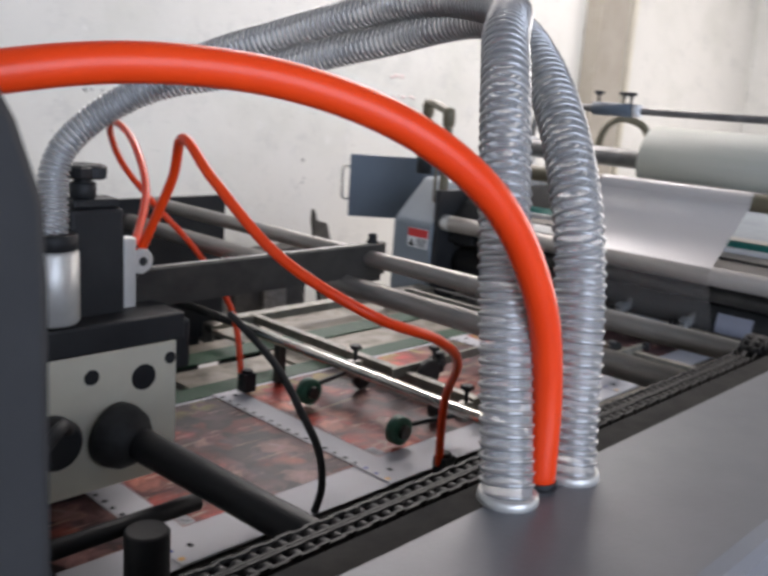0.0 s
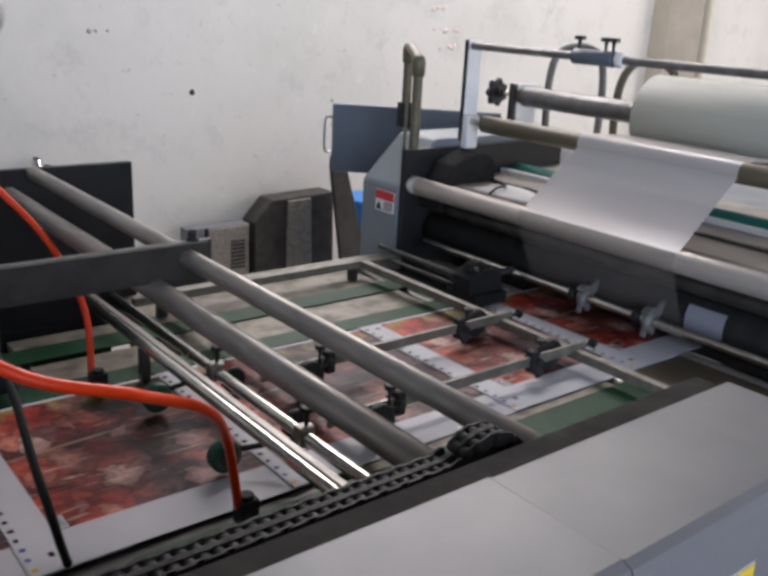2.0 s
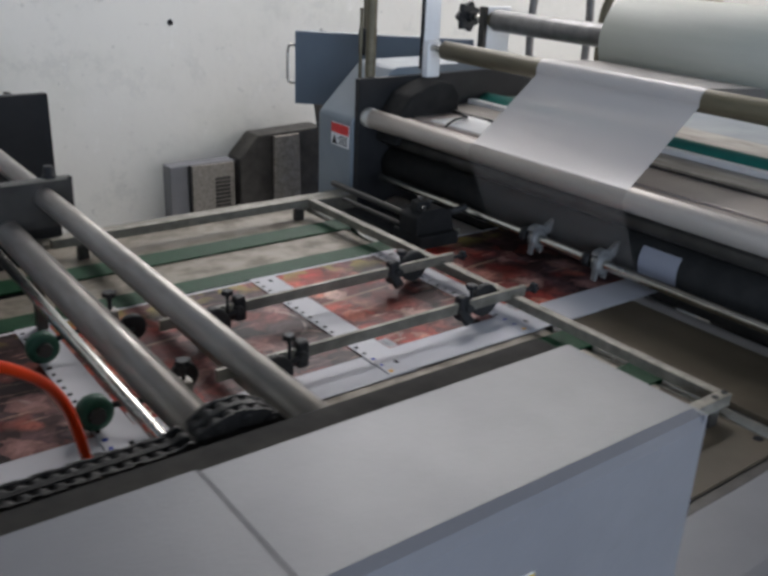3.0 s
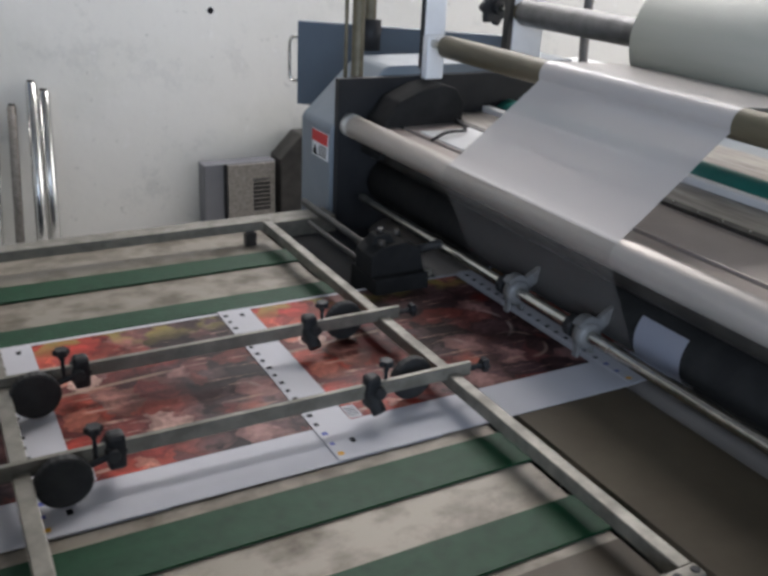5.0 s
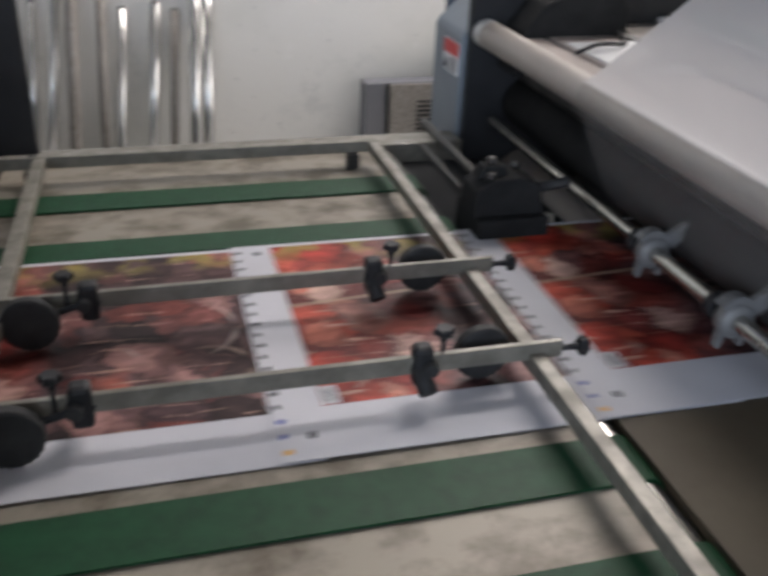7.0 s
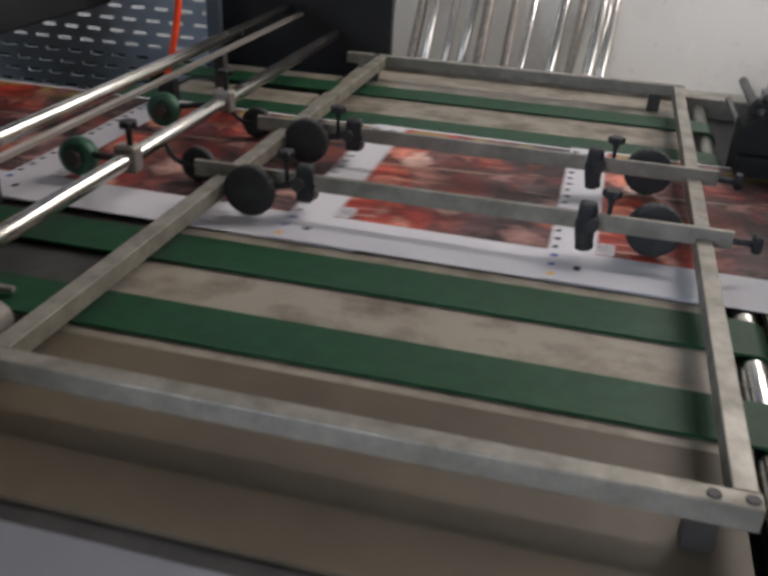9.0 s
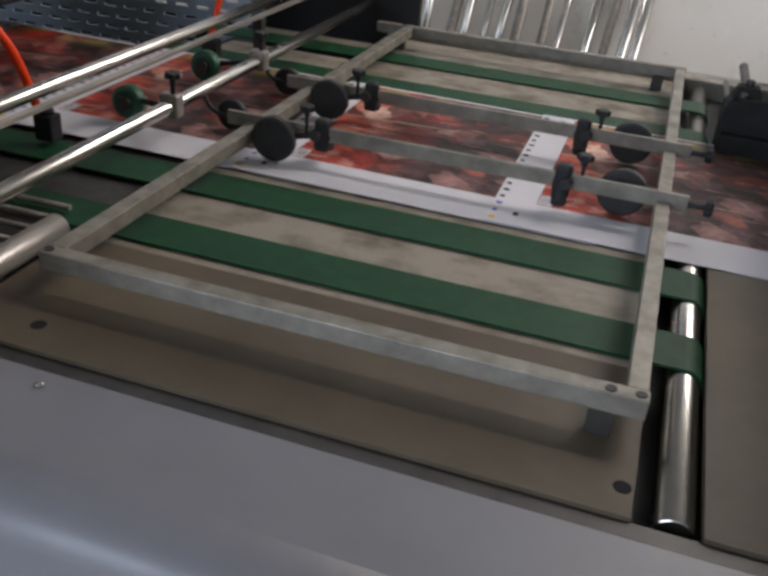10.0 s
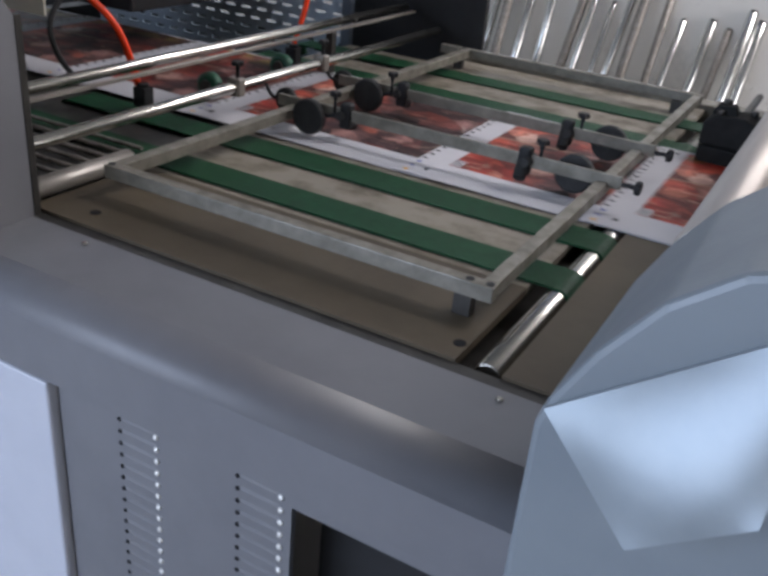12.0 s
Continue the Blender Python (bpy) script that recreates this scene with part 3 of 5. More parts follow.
def table_casing():
    """Painted sheet-metal skirt in front of the table, with louvred panels below."""
    t = thing("table_casing", (1.9, 0.2, 0), "grey painted sheet-metal skirt with louvred panels below the table", "machine casing")
    skirt = [(0.3515, TZ - 0.004), (0.24, TZ - 0.006), (0.222, TZ - 0.008), (0.207, TZ - 0.013), (0.195, TZ - 0.021), (0.188, TZ - 0.031), (0.185, TZ - 0.044), (0.185, 0.765), (0.19, 0.765), (0.19, TZ - 0.05), (0.215, TZ - 0.022), (0.3515, TZ - 0.012)]
    apron = part("apron", P(skirt, "x", 1.2, 2.36), M["paint"], t)
    for f in apron.data.polygons:
        f.use_smooth = len(f.vertices) == 4 and f.area < 0.03
    for x0, x1 in ((1.672, 1.782), (1.842, 1.972), (2.034, 2.05)):
        part("lower_panel", B(x0, x1, 0.2, 0.209, 0.12, 0.762), M["paint"], t)
    for x0, x1 in ((1.782, 1.842), (1.972, 2.034)):
        part("lower_panel", B(x0, x1, 0.2, 0.209, 0.7506, 0.762), M["paint"], t)
        part("lower_panel", B(x0, x1, 0.2, 0.209, 0.12, 0.7505 - 0.019 * 30 - 0.0001), M["paint"], t)
    part("top_rail", B(2.05, 2.36, 0.2, 0.206, 0.735, 0.762), M["paint"], t)
    # the recess is grey; its back is coloured black for the apron's shade
    part("recess", B(2.05, 2.36, 0.27, 0.28, 0.12, 0.75), M["black"], t, "black panel standing in for the shade in the open recess")
    part("plinth", B(1.2, 2.36, 0.21, 0.34, 0.0, 0.12), M["dark"], t)
    # paler than its neighbours because the light on it is in the colour
    part("door", B(1.2, 1.666, 0.186, 0.206, 0.14, 0.76, bevel=0.004), M["door"], t, "grey painted access door, made paler for the daylight on it")
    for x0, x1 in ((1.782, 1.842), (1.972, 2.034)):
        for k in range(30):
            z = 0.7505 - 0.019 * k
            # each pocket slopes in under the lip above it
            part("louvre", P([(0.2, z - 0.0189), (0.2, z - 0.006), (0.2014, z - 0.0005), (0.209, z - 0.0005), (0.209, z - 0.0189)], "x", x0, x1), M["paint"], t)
            # black dot painted where the pocket's left end lies in shade
            part("slot_shading", lathe(bmesh.new(), (x0 - 0.001, 0.1999, z - 0.006), (0, -1, 0), [(0, 0.0036), (0.0006, 0.0032)], 10), M["ink"], t, "black dot put in for the shade at a slot's left end")
            # pale metal dot painted for the glint on the pocket's right end
            part("slot_shading", lathe(bmesh.new(), (x1 + 0.001, 0.1999, z - 0.007), (0, -1, 0.3), [(0, 0.0044), (0.0015, 0.0038), (0.0022, 0.002)], 10), M["cast"], t, "pale dot put in for the glint at a slot's right end")
    for x, z in ((1.597, TZ - 0.003), (2.232, TZ - 0.003)):
        part("screw", lathe(bmesh.new(), (x, 0.33, z), (0, 0, 1), [(0, 0.0048), (0.002, 0.0045), (0.003, 0.0022)], 12), M["chrome"], t)
    return t


table_casing()


def press_frame():
    """Flat-bar frame over the belts that carries the two wheel bars."""
    t = thing("hold_down_frame", (1.83, 1.1, TZ), "flat aluminium hold-down frame standing over the conveyor belts", "machine frame")
    z0, z1 = 0.923, 0.945
    part("front_bar", B(1.492, 2.155, 0.472, 0.492, z0, z1, bevel=0.0015), M["alu"], t)
    part("rear_bar", B(1.44, 2.155, 1.77, 1.79, z0, z1, bevel=0.0015), M["alu"], t)
    part("left_bar", P([(1.492, 0.4925), (1.514, 0.4925), (1.531, 1.7695), (1.509, 1.7695)], "z", z0, z1 - 0.0006, 0.0015), M["alu"], t)
    part("right_bar", B(2.133, 2.153, 0.4925, 1.7695, z0, z1 - 0.0006, bevel=0.0015), M["alu"], t)
    for x, y in ((2.115, 0.482), (1.505, 1.76), (2.1, 1.765)):
        part("leg", B(x - 0.012, x + 0.012, y - 0.009, y + 0.009, TZ, z0), M["dark"], t, "dark stub leg")
    for x, y in ((2.119, 0.481), (2.147, 0.482), (1.5, 0.482), (1.507, 1.78)):
        part("screw", lathe(bmesh.new(), (x, y, z1), (0, 0, 1), [(0, 0.006), (0.0012, 0.0055)], 12), M["black"], t)
    for y in (0.978, 1.208):
        part("wheel_bar", B(1.462, 2.176, y - 0.004, y + 0.004, 0.936, 0.9585, bevel=0.001), M["alu"], t, "flat bar that carries rubber wheels")
        bm = R((2.176, y, 0.946), (2.196, y, 0.946), 0.004, 10)
        knob(bm, (2.19, y, 0.946), (1, 0, 0), 0.011, 0.02)
        part("end_knob", bm, M["black"], t, "small black hand knob")
    return t


FRAME = press_frame()

WHEEL_R = 0.036


def press_wheel():
    """Ribbed rubber wheel, centred on its axle."""
    bm = bmesh.new()
    n = 44
    rings = []
    for y, s in ((-0.008, 0.86), (-0.007, 0.97), (-0.0055, 1.0), (0.0055, 1.0), (0.007, 0.97), (0.008, 0.86)):
        rings.append([bm.verts.new(((WHEEL_R * s - (0.0012 if k % 2 and s > 0.9 else 0)) * math.cos(2 * math.pi * k / n), y, (WHEEL_R * s - (0.0012 if k % 2 and s > 0.9 else 0)) * math.sin(2 * math.pi * k / n))) for k in range(n)])
    for a, b in zip(rings, rings[1:]):
        for k in range(n):
            bm.faces.new((a[k], a[(k + 1) % n], b[(k + 1) % n], b[k]))
    bm.faces.new(rings[0][::-1]), bm.faces.new(rings[-1])
    t = tagged(new("press_wheel", done(bm, "press_wheel", M["rubber"])), "ribbed black rubber wheel")
    t.parent = FRAME
    part("hub", lathe(bmesh.new(), (0, -0.011, 0), (0, 1, 0), [(0, 0.006), (0.002, 0.012), (0.02, 0.012), (0.022, 0.006)], 20), M["black"], t)
    for k in range(5):
        a = 2 * math.pi * k / 5
        part("hub_hole", lathe(bmesh.new(), (0.02 * math.cos(a), -0.0083, 0.02 * math.sin(a)), (0, 1, 0), [(0, 0.0035), (0.0166, 0.0035)], 10), M["dark"], t)
    return t


def wheel_clamp():
    """Black clamp on a wheel bar: block, arm to the axle, upright thumb screw."""
    t = thing("wheel_clamp", (0, 0, 0), "black clamp with thumb screw on a wheel bar", "clamp", group="clamps on the wheel bars")
    part("block", B(-0.012, 0.012, -0.012, 0.012, -0.016, 0.036, bevel=0.006), M["black"], t)
    bm = rod(bmesh.new(), (0.006, -0.022, 0.012), (0.006, 0.022, 0.012), 0.009, 14)
    rod(bm, (0.002, -0.026, -0.016), (-0.004, 0.004, 0.012), 0.0115, 16)
    part("pivot", bm, M["rubber"], t)
    part("arm", rod(bmesh.new(), (0.004, 0.016, 0.014), (0.05, 0.016, 0.002), 0.0045, 10), M["black"], t)
    bm = rod(bmesh.new(), (0.026, 0.004, 0.0), (0.026, 0.004, 0.044), 0.003, 10)
    knob(bm, (0.026, 0.004, 0.036), (0, 0, 1), 0.011, 0.018)
    part("thumb_screw", bm, M["black"], t, "thumb screw with star knob")
    return t


SHEET_Z = 0.8995
WHEELS = []
first_wheel, first_clamp = press_wheel(), wheel_clamp()
HOME = FRAME.location.copy()
spots = [(1.555, 0.95, 1.625, 0.978), (1.555, 1.18, 1.625, 1.208), (2.085, 1.005, 2.0, 0.978), (2.08, 1.236, 2.0, 1.208)]
for k, (wx, wy, cx, cy) in enumerate(spots):
    w = first_wheel if k == 0 else copy_thing(first_wheel, pose(wx - HOME.x, wy - HOME.y, SHEET_Z + WHEEL_R - HOME.z))
    WHEELS.append((w, wx - HOME.x, wy - HOME.y, SHEET_Z + WHEEL_R - HOME.z))
    m = pose(cx, cy, 0.936, 0, 0, 180 if k < 2 else 0)
    if k == 0:
        first_clamp.matrix_basis = m
    else:
        copy_thing(first_clamp, m)


def dog_wheel(shaft, x, y):
    """Smaller wheel ahead of the frame on its own bent arm from the rear crossrod."""
    t = part("guide_wheel", lathe(bmesh.new(), (x, y - 0.007, SHEET_Z + 0.026), (0, 1, 0), [(0, 0.022), (0.002, 0.026), (0.012, 0.026), (0.014, 0.022)], 28), M["rubber"], shaft, "small black guide wheel")
    part("arm", sweep(bmesh.new(), smooth_path([(x, y - 0.012, SHEET_Z + 0.026), (x - 0.03, y - 0.014, SHEET_Z + 0.034), (1.384, y - 0.012, 0.962)], 0.01), 0.004, 8), M["black"], t)
    return t



# ---- feeder ----


def feeder_bed():
    t = thing("feeder_bed", (0.7, 1.1, 0), "dark feeder bed with steel slats under the sheets", "machine bed")
    part("slat", B(0.1, 1.43, 0.42, 0.6, TZ - 0.02, TZ - 0.006), M["dark"], t)
    part("slat", B(0.1, 1.43, 0.7, 1.42, TZ - 0.02, TZ - 0.004), M["dark"], t)
    part("slat", B(1.14, 1.43, 1.505, 1.615, TZ - 0.02, TZ - 0.004), M["table"], t)
    part("slat", B(1.14, 1.43, 1.71, 1.78, TZ - 0.02, TZ - 0.004), M["table"], t)
    for k in range(6):
        y = 0.44 + 0.036 * k
        part("guide_rod", R((0.15, y, TZ + 0.012 + 0.004 * (k % 2)), (1.4, y + 0.03, TZ + 0.012), 0.0042, 12), M["steel"], t, "thin steel guide rod")
    part("pile_table", B(-1.9, 0.08, 0.8, 1.52, TZ - 0.1, TZ - 0.03), M["dark"], t)
    part("base", B(-1.9, 1.2, 0.42, 1.8, 0.0, 0.55), M["dark"], t)
    for x in (-1.7, -0.2):
        part("post", B(x, x + 0.08, 1.1, 1.2, 0.55, TZ - 0.1), M["dark"], t)
    for x in (0.15, 1.1):
        part("post", B(x, x + 0.06, 0.5, 1.7, 0.55, TZ - 0.02), M["dark"], t)
    return t


feeder_bed()


def feeder_casing():
    """Grey painted casing along the feeder's operator side, in two lengths with a seam between them."""
    t = thing("feeder_casing", (0.7, 0.2, 0), "grey painted sheet-metal casing along the feeder", "machine casing")
    def profile(z):
        return [(0.268, z), (0.139, z), (0.131, z - 0.004), (0.127, z - 0.012), (0.127, 0.75), (0.135, 0.75), (0.135, z - 0.015), (0.141, z - 0.009), (0.268, z - 0.009)]
    part("side_sheet", P(profile(1.304), "x", -1.6, 1.1085), M["paint"], t)
    part("side_sheet", P(profile(1.302), "x", 1.1115, 1.4635), M["paint"], t)
    part("seam", B(1.1086, 1.1114, 0.145, 0.267, 1.2, 1.3005), M["dark"], t)
    part("end_sheet", P([(0.128, TZ - 0.006), (0.355, TZ - 0.006), (0.355, 1.18), (0.269, 1.3), (0.128, 1.3)], "x", 1.4636, 1.4675), M["paint"], t)
    part("end_edge", B(1.4595, 1.4690, 0.3555, 0.366, TZ - 0.01, 1.18), M["dark"], t, "dark folded edge")
    part("inner_strip", B(-1.6, 1.4635, 0.2685, 0.304, 1.28, 1.294), M["grime"], t, "dark steel strip")
    part("inner_wall", B(-1.6, 1.21, 0.36, 0.37, TZ - 0.01, 1.235), M["black"], t)
    part("inner_wall", B(1.2101, 1.4595, 0.34, 0.3555, TZ - 0.01, 1.17), M["black"], t)
    part("lower_sheet", B(-1.6, 1.195, 0.165, 0.175, 0.1, 0.75), M["paint"], t)
    part("plinth", B(-1.6, 1.195, 0.2, 0.34, 0.0, 0.1), M["dark"], t)
    return t


feeder_casing()


def chain_run():
    """Roller chain along the casing, rising over a sprocket at its end; links are single pieces."""
    t = thing("drive_chain", (0.7, 0.325, 1.28), "oily black roller chain running along the feeder casing", "chain")
    pitch = 0.0115
    pts = []
    x = -0.1
    while x < 1.13:
        pts.append((x, 1.284))
        x += pitch
    cx, cz, rr = 1.168, 1.255, 0.046
    a = 125.0
    while a > -40:
        pts.append((cx + rr * math.cos(radians(a)), cz + rr * math.sin(radians(a))))
        a -= math.degrees(pitch / rr)
    plate_m, roller_m = None, None
    for k, ((xa, za), (xb, zb)) in enumerate(zip(pts, pts[1:])):
        ang = math.degrees(math.atan2(zb - za, xb - xa))
        if plate_m is None:
            prof = [(0.0054 * math.cos(radians(b)) + (pitch if -90 < b < 90 else 0), 0.0072 * math.sin(radians(b))) for b in (-80, -40, 0, 40, 80, 100, 140, 180, 220, 260)]
            bm = bmesh.new()
            for strand in (-0.0062, 0.0062):
                for s in (-1, 1):
                    prism(bm, prof, "y", strand + s * 0.0048 - 0.001, strand + s * 0.0048 + 0.001)
                rod(bm, (0, strand - 0.004, 0), (0, strand + 0.004, 0), 0.0064, 10)
            rod(bm, (0, -0.0135, 0), (0, 0.0135, 0), 0.0034, 8)
            plate_m = done(bm, "chain_link", M["chain"])
        link = new("chain_link", plate_m)
        link.parent = t
        wide = 1.0 if k % 2 else 1.14
        link.matrix_basis = world_of(t).inverted() @ pose(xa, 0.334, za - 0.006, 0, -ang, 0) @ Matrix.Diagonal((1, wide, 1, 1))
    bm = lathe(bmesh.new(), (cx, 0.324, cz - 0.006), (0, 1, 0), [(0, 0.03), (0.002, 0.038), (0.018, 0.038), (0.02, 0.03)], 24)
    part("sprocket", bm, M["black"], t, "dark steel sprocket")
    part("chain_guide", B(-0.1, 1.12, 0.318, 0.35, 1.244, 1.2685), M["black"], t, "black chain guide rail")
    part("guide_rib", B(-0.1, 1.125, 0.3245, 0.3435, 1.2686, 1.2765), M["chain"], t, "oily rib under the rollers")
    return t


chain_run()


def cross_bars():
    for x, z, r in ((1.256, 1.250, 0.0155), (1.200, 1.2035, 0.019)):
        t = thing("cross_bar", (x, 1.1, z), "dull round steel bar spanning the feeder", "bar", group="bars across the feeder")
        part("bar", R((x, 0.330, z), (x, 1.88, z), r, 28), M["steel"], t)
        for a, b in ((0.315, 0.33), (1.88, 1.905)):
            part("journal", R((x, a, z), (x, b, z), r * 0.7, 20), M["dark"], t)
    for x, z, r in ((1.275, 1.012, 0.0105), (1.384, 0.962, 0.0115)):
        t = thing("guide_shaft", (x, 1.1, z), "bright ground steel shaft across the sheet path", "shaft", group="shafts across the sheet path")
        part("shaft", R((x, 0.366, z), (x, 1.86, z), r, 24), M["chrome"], t)
        if z < 1:
            dog_wheel(t, 1.434, 1.045)
            dog_wheel(t, 1.434, 1.272)
    t = thing("flat_rail", (1.295, 1.1, 1.02), "thin flat steel rail beside the guide shaft", "rail")
    part("rail", B(1.30, 1.312, 0.37, 1.85, 1.0, 1.006), M["steel"], t)
    part("bracket", B(1.298, 1.316, 1.4, 1.42, 0.9, 1.0), M["dark"], t)
    # dark beam that carries the suction head
    t = thing("suction_beam", (0.98, 1.1, 1.25), "dark flat steel beam carrying the suction head", "beam")
    part("beam", B(0.3, 1.297, 1.095, 1.107, 1.216, 1.278), M["dark"], t)
    part("bright_edge", B(0.72, 1.29, 1.0935, 1.0948, 1.2745, 1.279), M["alu"], t, "bright aluminium strip along the top edge")
    part("bolt", lathe(bmesh.new(), (1.266, 1.101, 1.278), (0, 0, 1), [(0, 0.011), (0.004, 0.011), (0.0045, 0.008), (0.016, 0.008), (0.018, 0.006)], 8), M["black"], t)
    part("end_clip", B(1.22, 1.30, 1.107, 1.12, 1.2, 1.262), M["dark"], t)


cross_bars()


def far_casing():
    t = thing("feeder_back_casing", (0.7, 1.92, 0), "matt black sheet-metal casing on the far side of the feeder", "machine casing")
    part("sheet", B(1.07, 1.505, 1.908, 1.93, 0.86, 1.255, bevel=0.003), M["black"], t)
    part("lower", B(-1.6, 1.43, 1.91, 1.98, 0.0, 0.86), M["black"], t)
    # slotted guard: bars and webs leave real slots
    g = thing("slotted_guard", (0.65, 1.8, 0.9), "blue-grey sheet-metal guard punched with rows of slots", "guard")
    x0, x1, z0, z1 = 0.1, 1.1, 0.62, 1.2
    bm = bmesh.new()
    rows, row_h = 20, (z1 - z0) / 20
    for k in range(rows):
        za = z0 + k * row_h
        box(bm, x0, x1, 1.798, 1.802, za, za + row_h * 0.72)
        off = 0.024 if k % 2 else 0.0
        x = x0 - off
        while x < x1:
            a, b = max(x, x0), min(x + 0.026, x1)
            if b - a > 0.002:
                box(bm, a, b, 1.7981, 1.8019, za + row_h * 0.72, za + row_h)
            x += 0.06
    part("sheet", bm, M["guard"], g, "punched steel sheet")
    part("post", B(1.1, 1.13, 1.79, 1.81, 0.0, 1.22), M["blue"], g)
    part("post", B(0.07, 0.1, 1.79, 1.81, 0.0, 1.22), M["blue"], g)


far_casing()


def shaft_clips():
    """Clips with green wheels on the lower guide shafts."""
    for y, x, g in ((0.937, 1.384, 0.062), (1.25, 1.384, 0.012)):
        t = thing("shaft_clip", (x, y, 0.962), "steel clip with green roller on a guide shaft", "clip", group="clips on the guide shaft")
        part("clip", B(x - 0.016, x + 0.016, y - 0.012, y + 0.012, 0.944, 0.982, bevel=0.004), M["steel"], t)
        bm = rod(bmesh.new(), (x + 0.004, y, 0.98), (x + 0.004, y, 1.005), 0.004, 10)
        knob(bm, (x + 0.004, y, 0.998), (0, 0, 1), 0.012, 0.018)
        part("thumb_screw", bm, M["black"], t)
        part("green_roller", lathe(bmesh.new(), (x - 0.118, y + g - 0.014, 0.932), (0, 1, 0), [(0, 0.02), (0.003, 0.028), (0.022, 0.028), (0.025, 0.02)], 24), M["green"], t, "green plastic roller")
        part("arm", rod(bmesh.new(), (x - 0.118, y + g + 0.012, 0.932), (x - 0.01, y + 0.008, 0.955), 0.005, 10), M["black"], t)
        part("cap", lathe(bmesh.new(), (x - 0.118, y + g - 0.022, 0.932), (0, 1, 0), [(0, 0.012), (0.008, 0.014)], 16), M["dark"], t)


shaft_clips()


def suction_head():
    """Separator head: black column, cast clamp, ivory plate with holes, knobs and shaft."""
    t = thing("suction_head", (0.68, 1.05, 1.25), "black suction head with cast clamp and ivory side plate", "suction head")
    part("column", B(0.665, 0.745, 1.03, 1.08, 1.13, 1.405, bevel=0.006), M["black"], t)
    bm = B(0.672, 0.74, 1.035, 1.075, 1.4055, 1.418, bevel=0.003)
    rod(bm, (0.695, 1.055, 1.418), (0.695, 1.055, 1.44), 0.018, 16)
    knob(bm, (0.695, 1.055, 1.43), (0, 0, 1), 0.032, 0.034)
    part("top_knob", bm, M["black"], t, "black star knob")
    bm = rod(bmesh.new(), (0.645, 1.0, 1.235), (0.645, 1.0, 1.335), 0.034, 24)
    box(bm, 0.57, 0.64, 0.985, 1.015, 1.265, 1.325, bevel=0.008)
    box(bm, 0.625, 0.676, 1.0, 1.045, 1.235, 1.335, bevel=0.004)
    part("cast_clamp", bm, M["cast"], t, "cast aluminium hose clamp")
    bm = rod(bmesh.new(), (0.645, 1.0, 1.335), (0.645, 1.0, 1.356), 0.033, 18)
    rod(bm, (0.545, 0.99, 1.335), (0.585, 0.99, 1.34), 0.011, 14)
    part("socket", bm, M["black"], t, "black ribbed hose socket")
    part("clamp_lever", rod(bmesh.new(), (0.58, 0.99, 1.342), (0.63, 0.99, 1.352), 0.006, 10), M["chrome"], t)
    part("clamp_screw", lathe(bmesh.new(), (0.59, 0.984, 1.292), (0, -1, 0), [(0, 0.01), (0.003, 0.008)], 14), M["black"], t)
    bm = B(0.765, 0.785, 1.03, 1.05, 1.22, 1.335, bevel=0.003)
    rod(bm, (0.795, 1.032, 1.298), (0.795, 1.052, 1.298), 0.019, 18)
    part("hose_lug", bm, M["cast"], t, "cast aluminium lug")
    part("lug_hole", lathe(bmesh.new(), (0.797, 1.0318, 1.298), (0, -1, 0), [(0, 0.007), (0.0008, 0.0065)], 14), M["black"], t)
    part("crosshead", B(0.42, 0.80, 1.0, 1.09, 1.19, 1.232, bevel=0.004), M["black"], t)
    part("crosshead", B(0.35, 0.85, 1.06, 1.5, 1.12, 1.2, bevel=0.006), M["black"], t)
    part("tail", B(0.3, 0.86, 1.18, 1.8, 1.0, 1.2, bevel=0.006), M["black"], t)
    part("side_plate", B(0.48, 0.775, 0.984, 0.99, 1.0, 1.196, bevel=0.001), M["ivory"], t, "ivory plate with drilled holes")
    for x, z, r in ((0.723, 1.151, 0.019), (0.645, 1.165, 0.011), (0.765, 1.172, 0.009), (0.56, 1.16, 0.009), (0.52, 1.06, 0.013)):
        part("plate_hole", lathe(bmesh.new(), (x, 0.984, z), (0, -1, 0), [(0, r), (0.0012, r * 0.95)], 20), M["black"], t)
    bm = lathe(bmesh.new(), (0.675, 0.982, 1.08), (0.3, -1, -0.12), [(0, 0.045), (0.012, 0.046), (0.03, 0.042), (0.045, 0.03), (0.05, 0.022)], 28)
    part("shaft_collar", bm, M["rubber"], t, "black rubber collar")
    bm = rod(bmesh.new(), (0.69, 0.94, 1.075), (0.79, 0.372, 1.02), 0.023, 20)
    part("drive_shaft", bm, M["black"], t, "black drive shaft")
    bm = lathe(bmesh.new(), (0.575, 0.97, 1.1), (0.1, -1, 0), [(0, 0.03), (0.01, 0.034), (0.03, 0.034), (0.04, 0.026)], 24)
    part("air_valve", bm, M["black"], t, "round black air valve")
    part("foot_block", B(0.36, 0.48, 0.93, 1.02, 0.93, 1.1, bevel=0.006), M["black"], t)
    part("sucker", rod(bmesh.new(), (0.62, 0.8, 0.91), (0.62, 0.8, 1.03), 0.028, 18), M["black"], t)
    part("sucker", rod(bmesh.new(), (0.5, 0.76, 0.91), (0.5, 0.76, 1.0), 0.026, 18), M["black"], t)
    part("sucker_bar", rod(bmesh.new(), (0.4, 0.84, 1.02), (0.72, 0.84, 1.02), 0.012, 14), M["black"], t)
    return t


HEAD = suction_head()
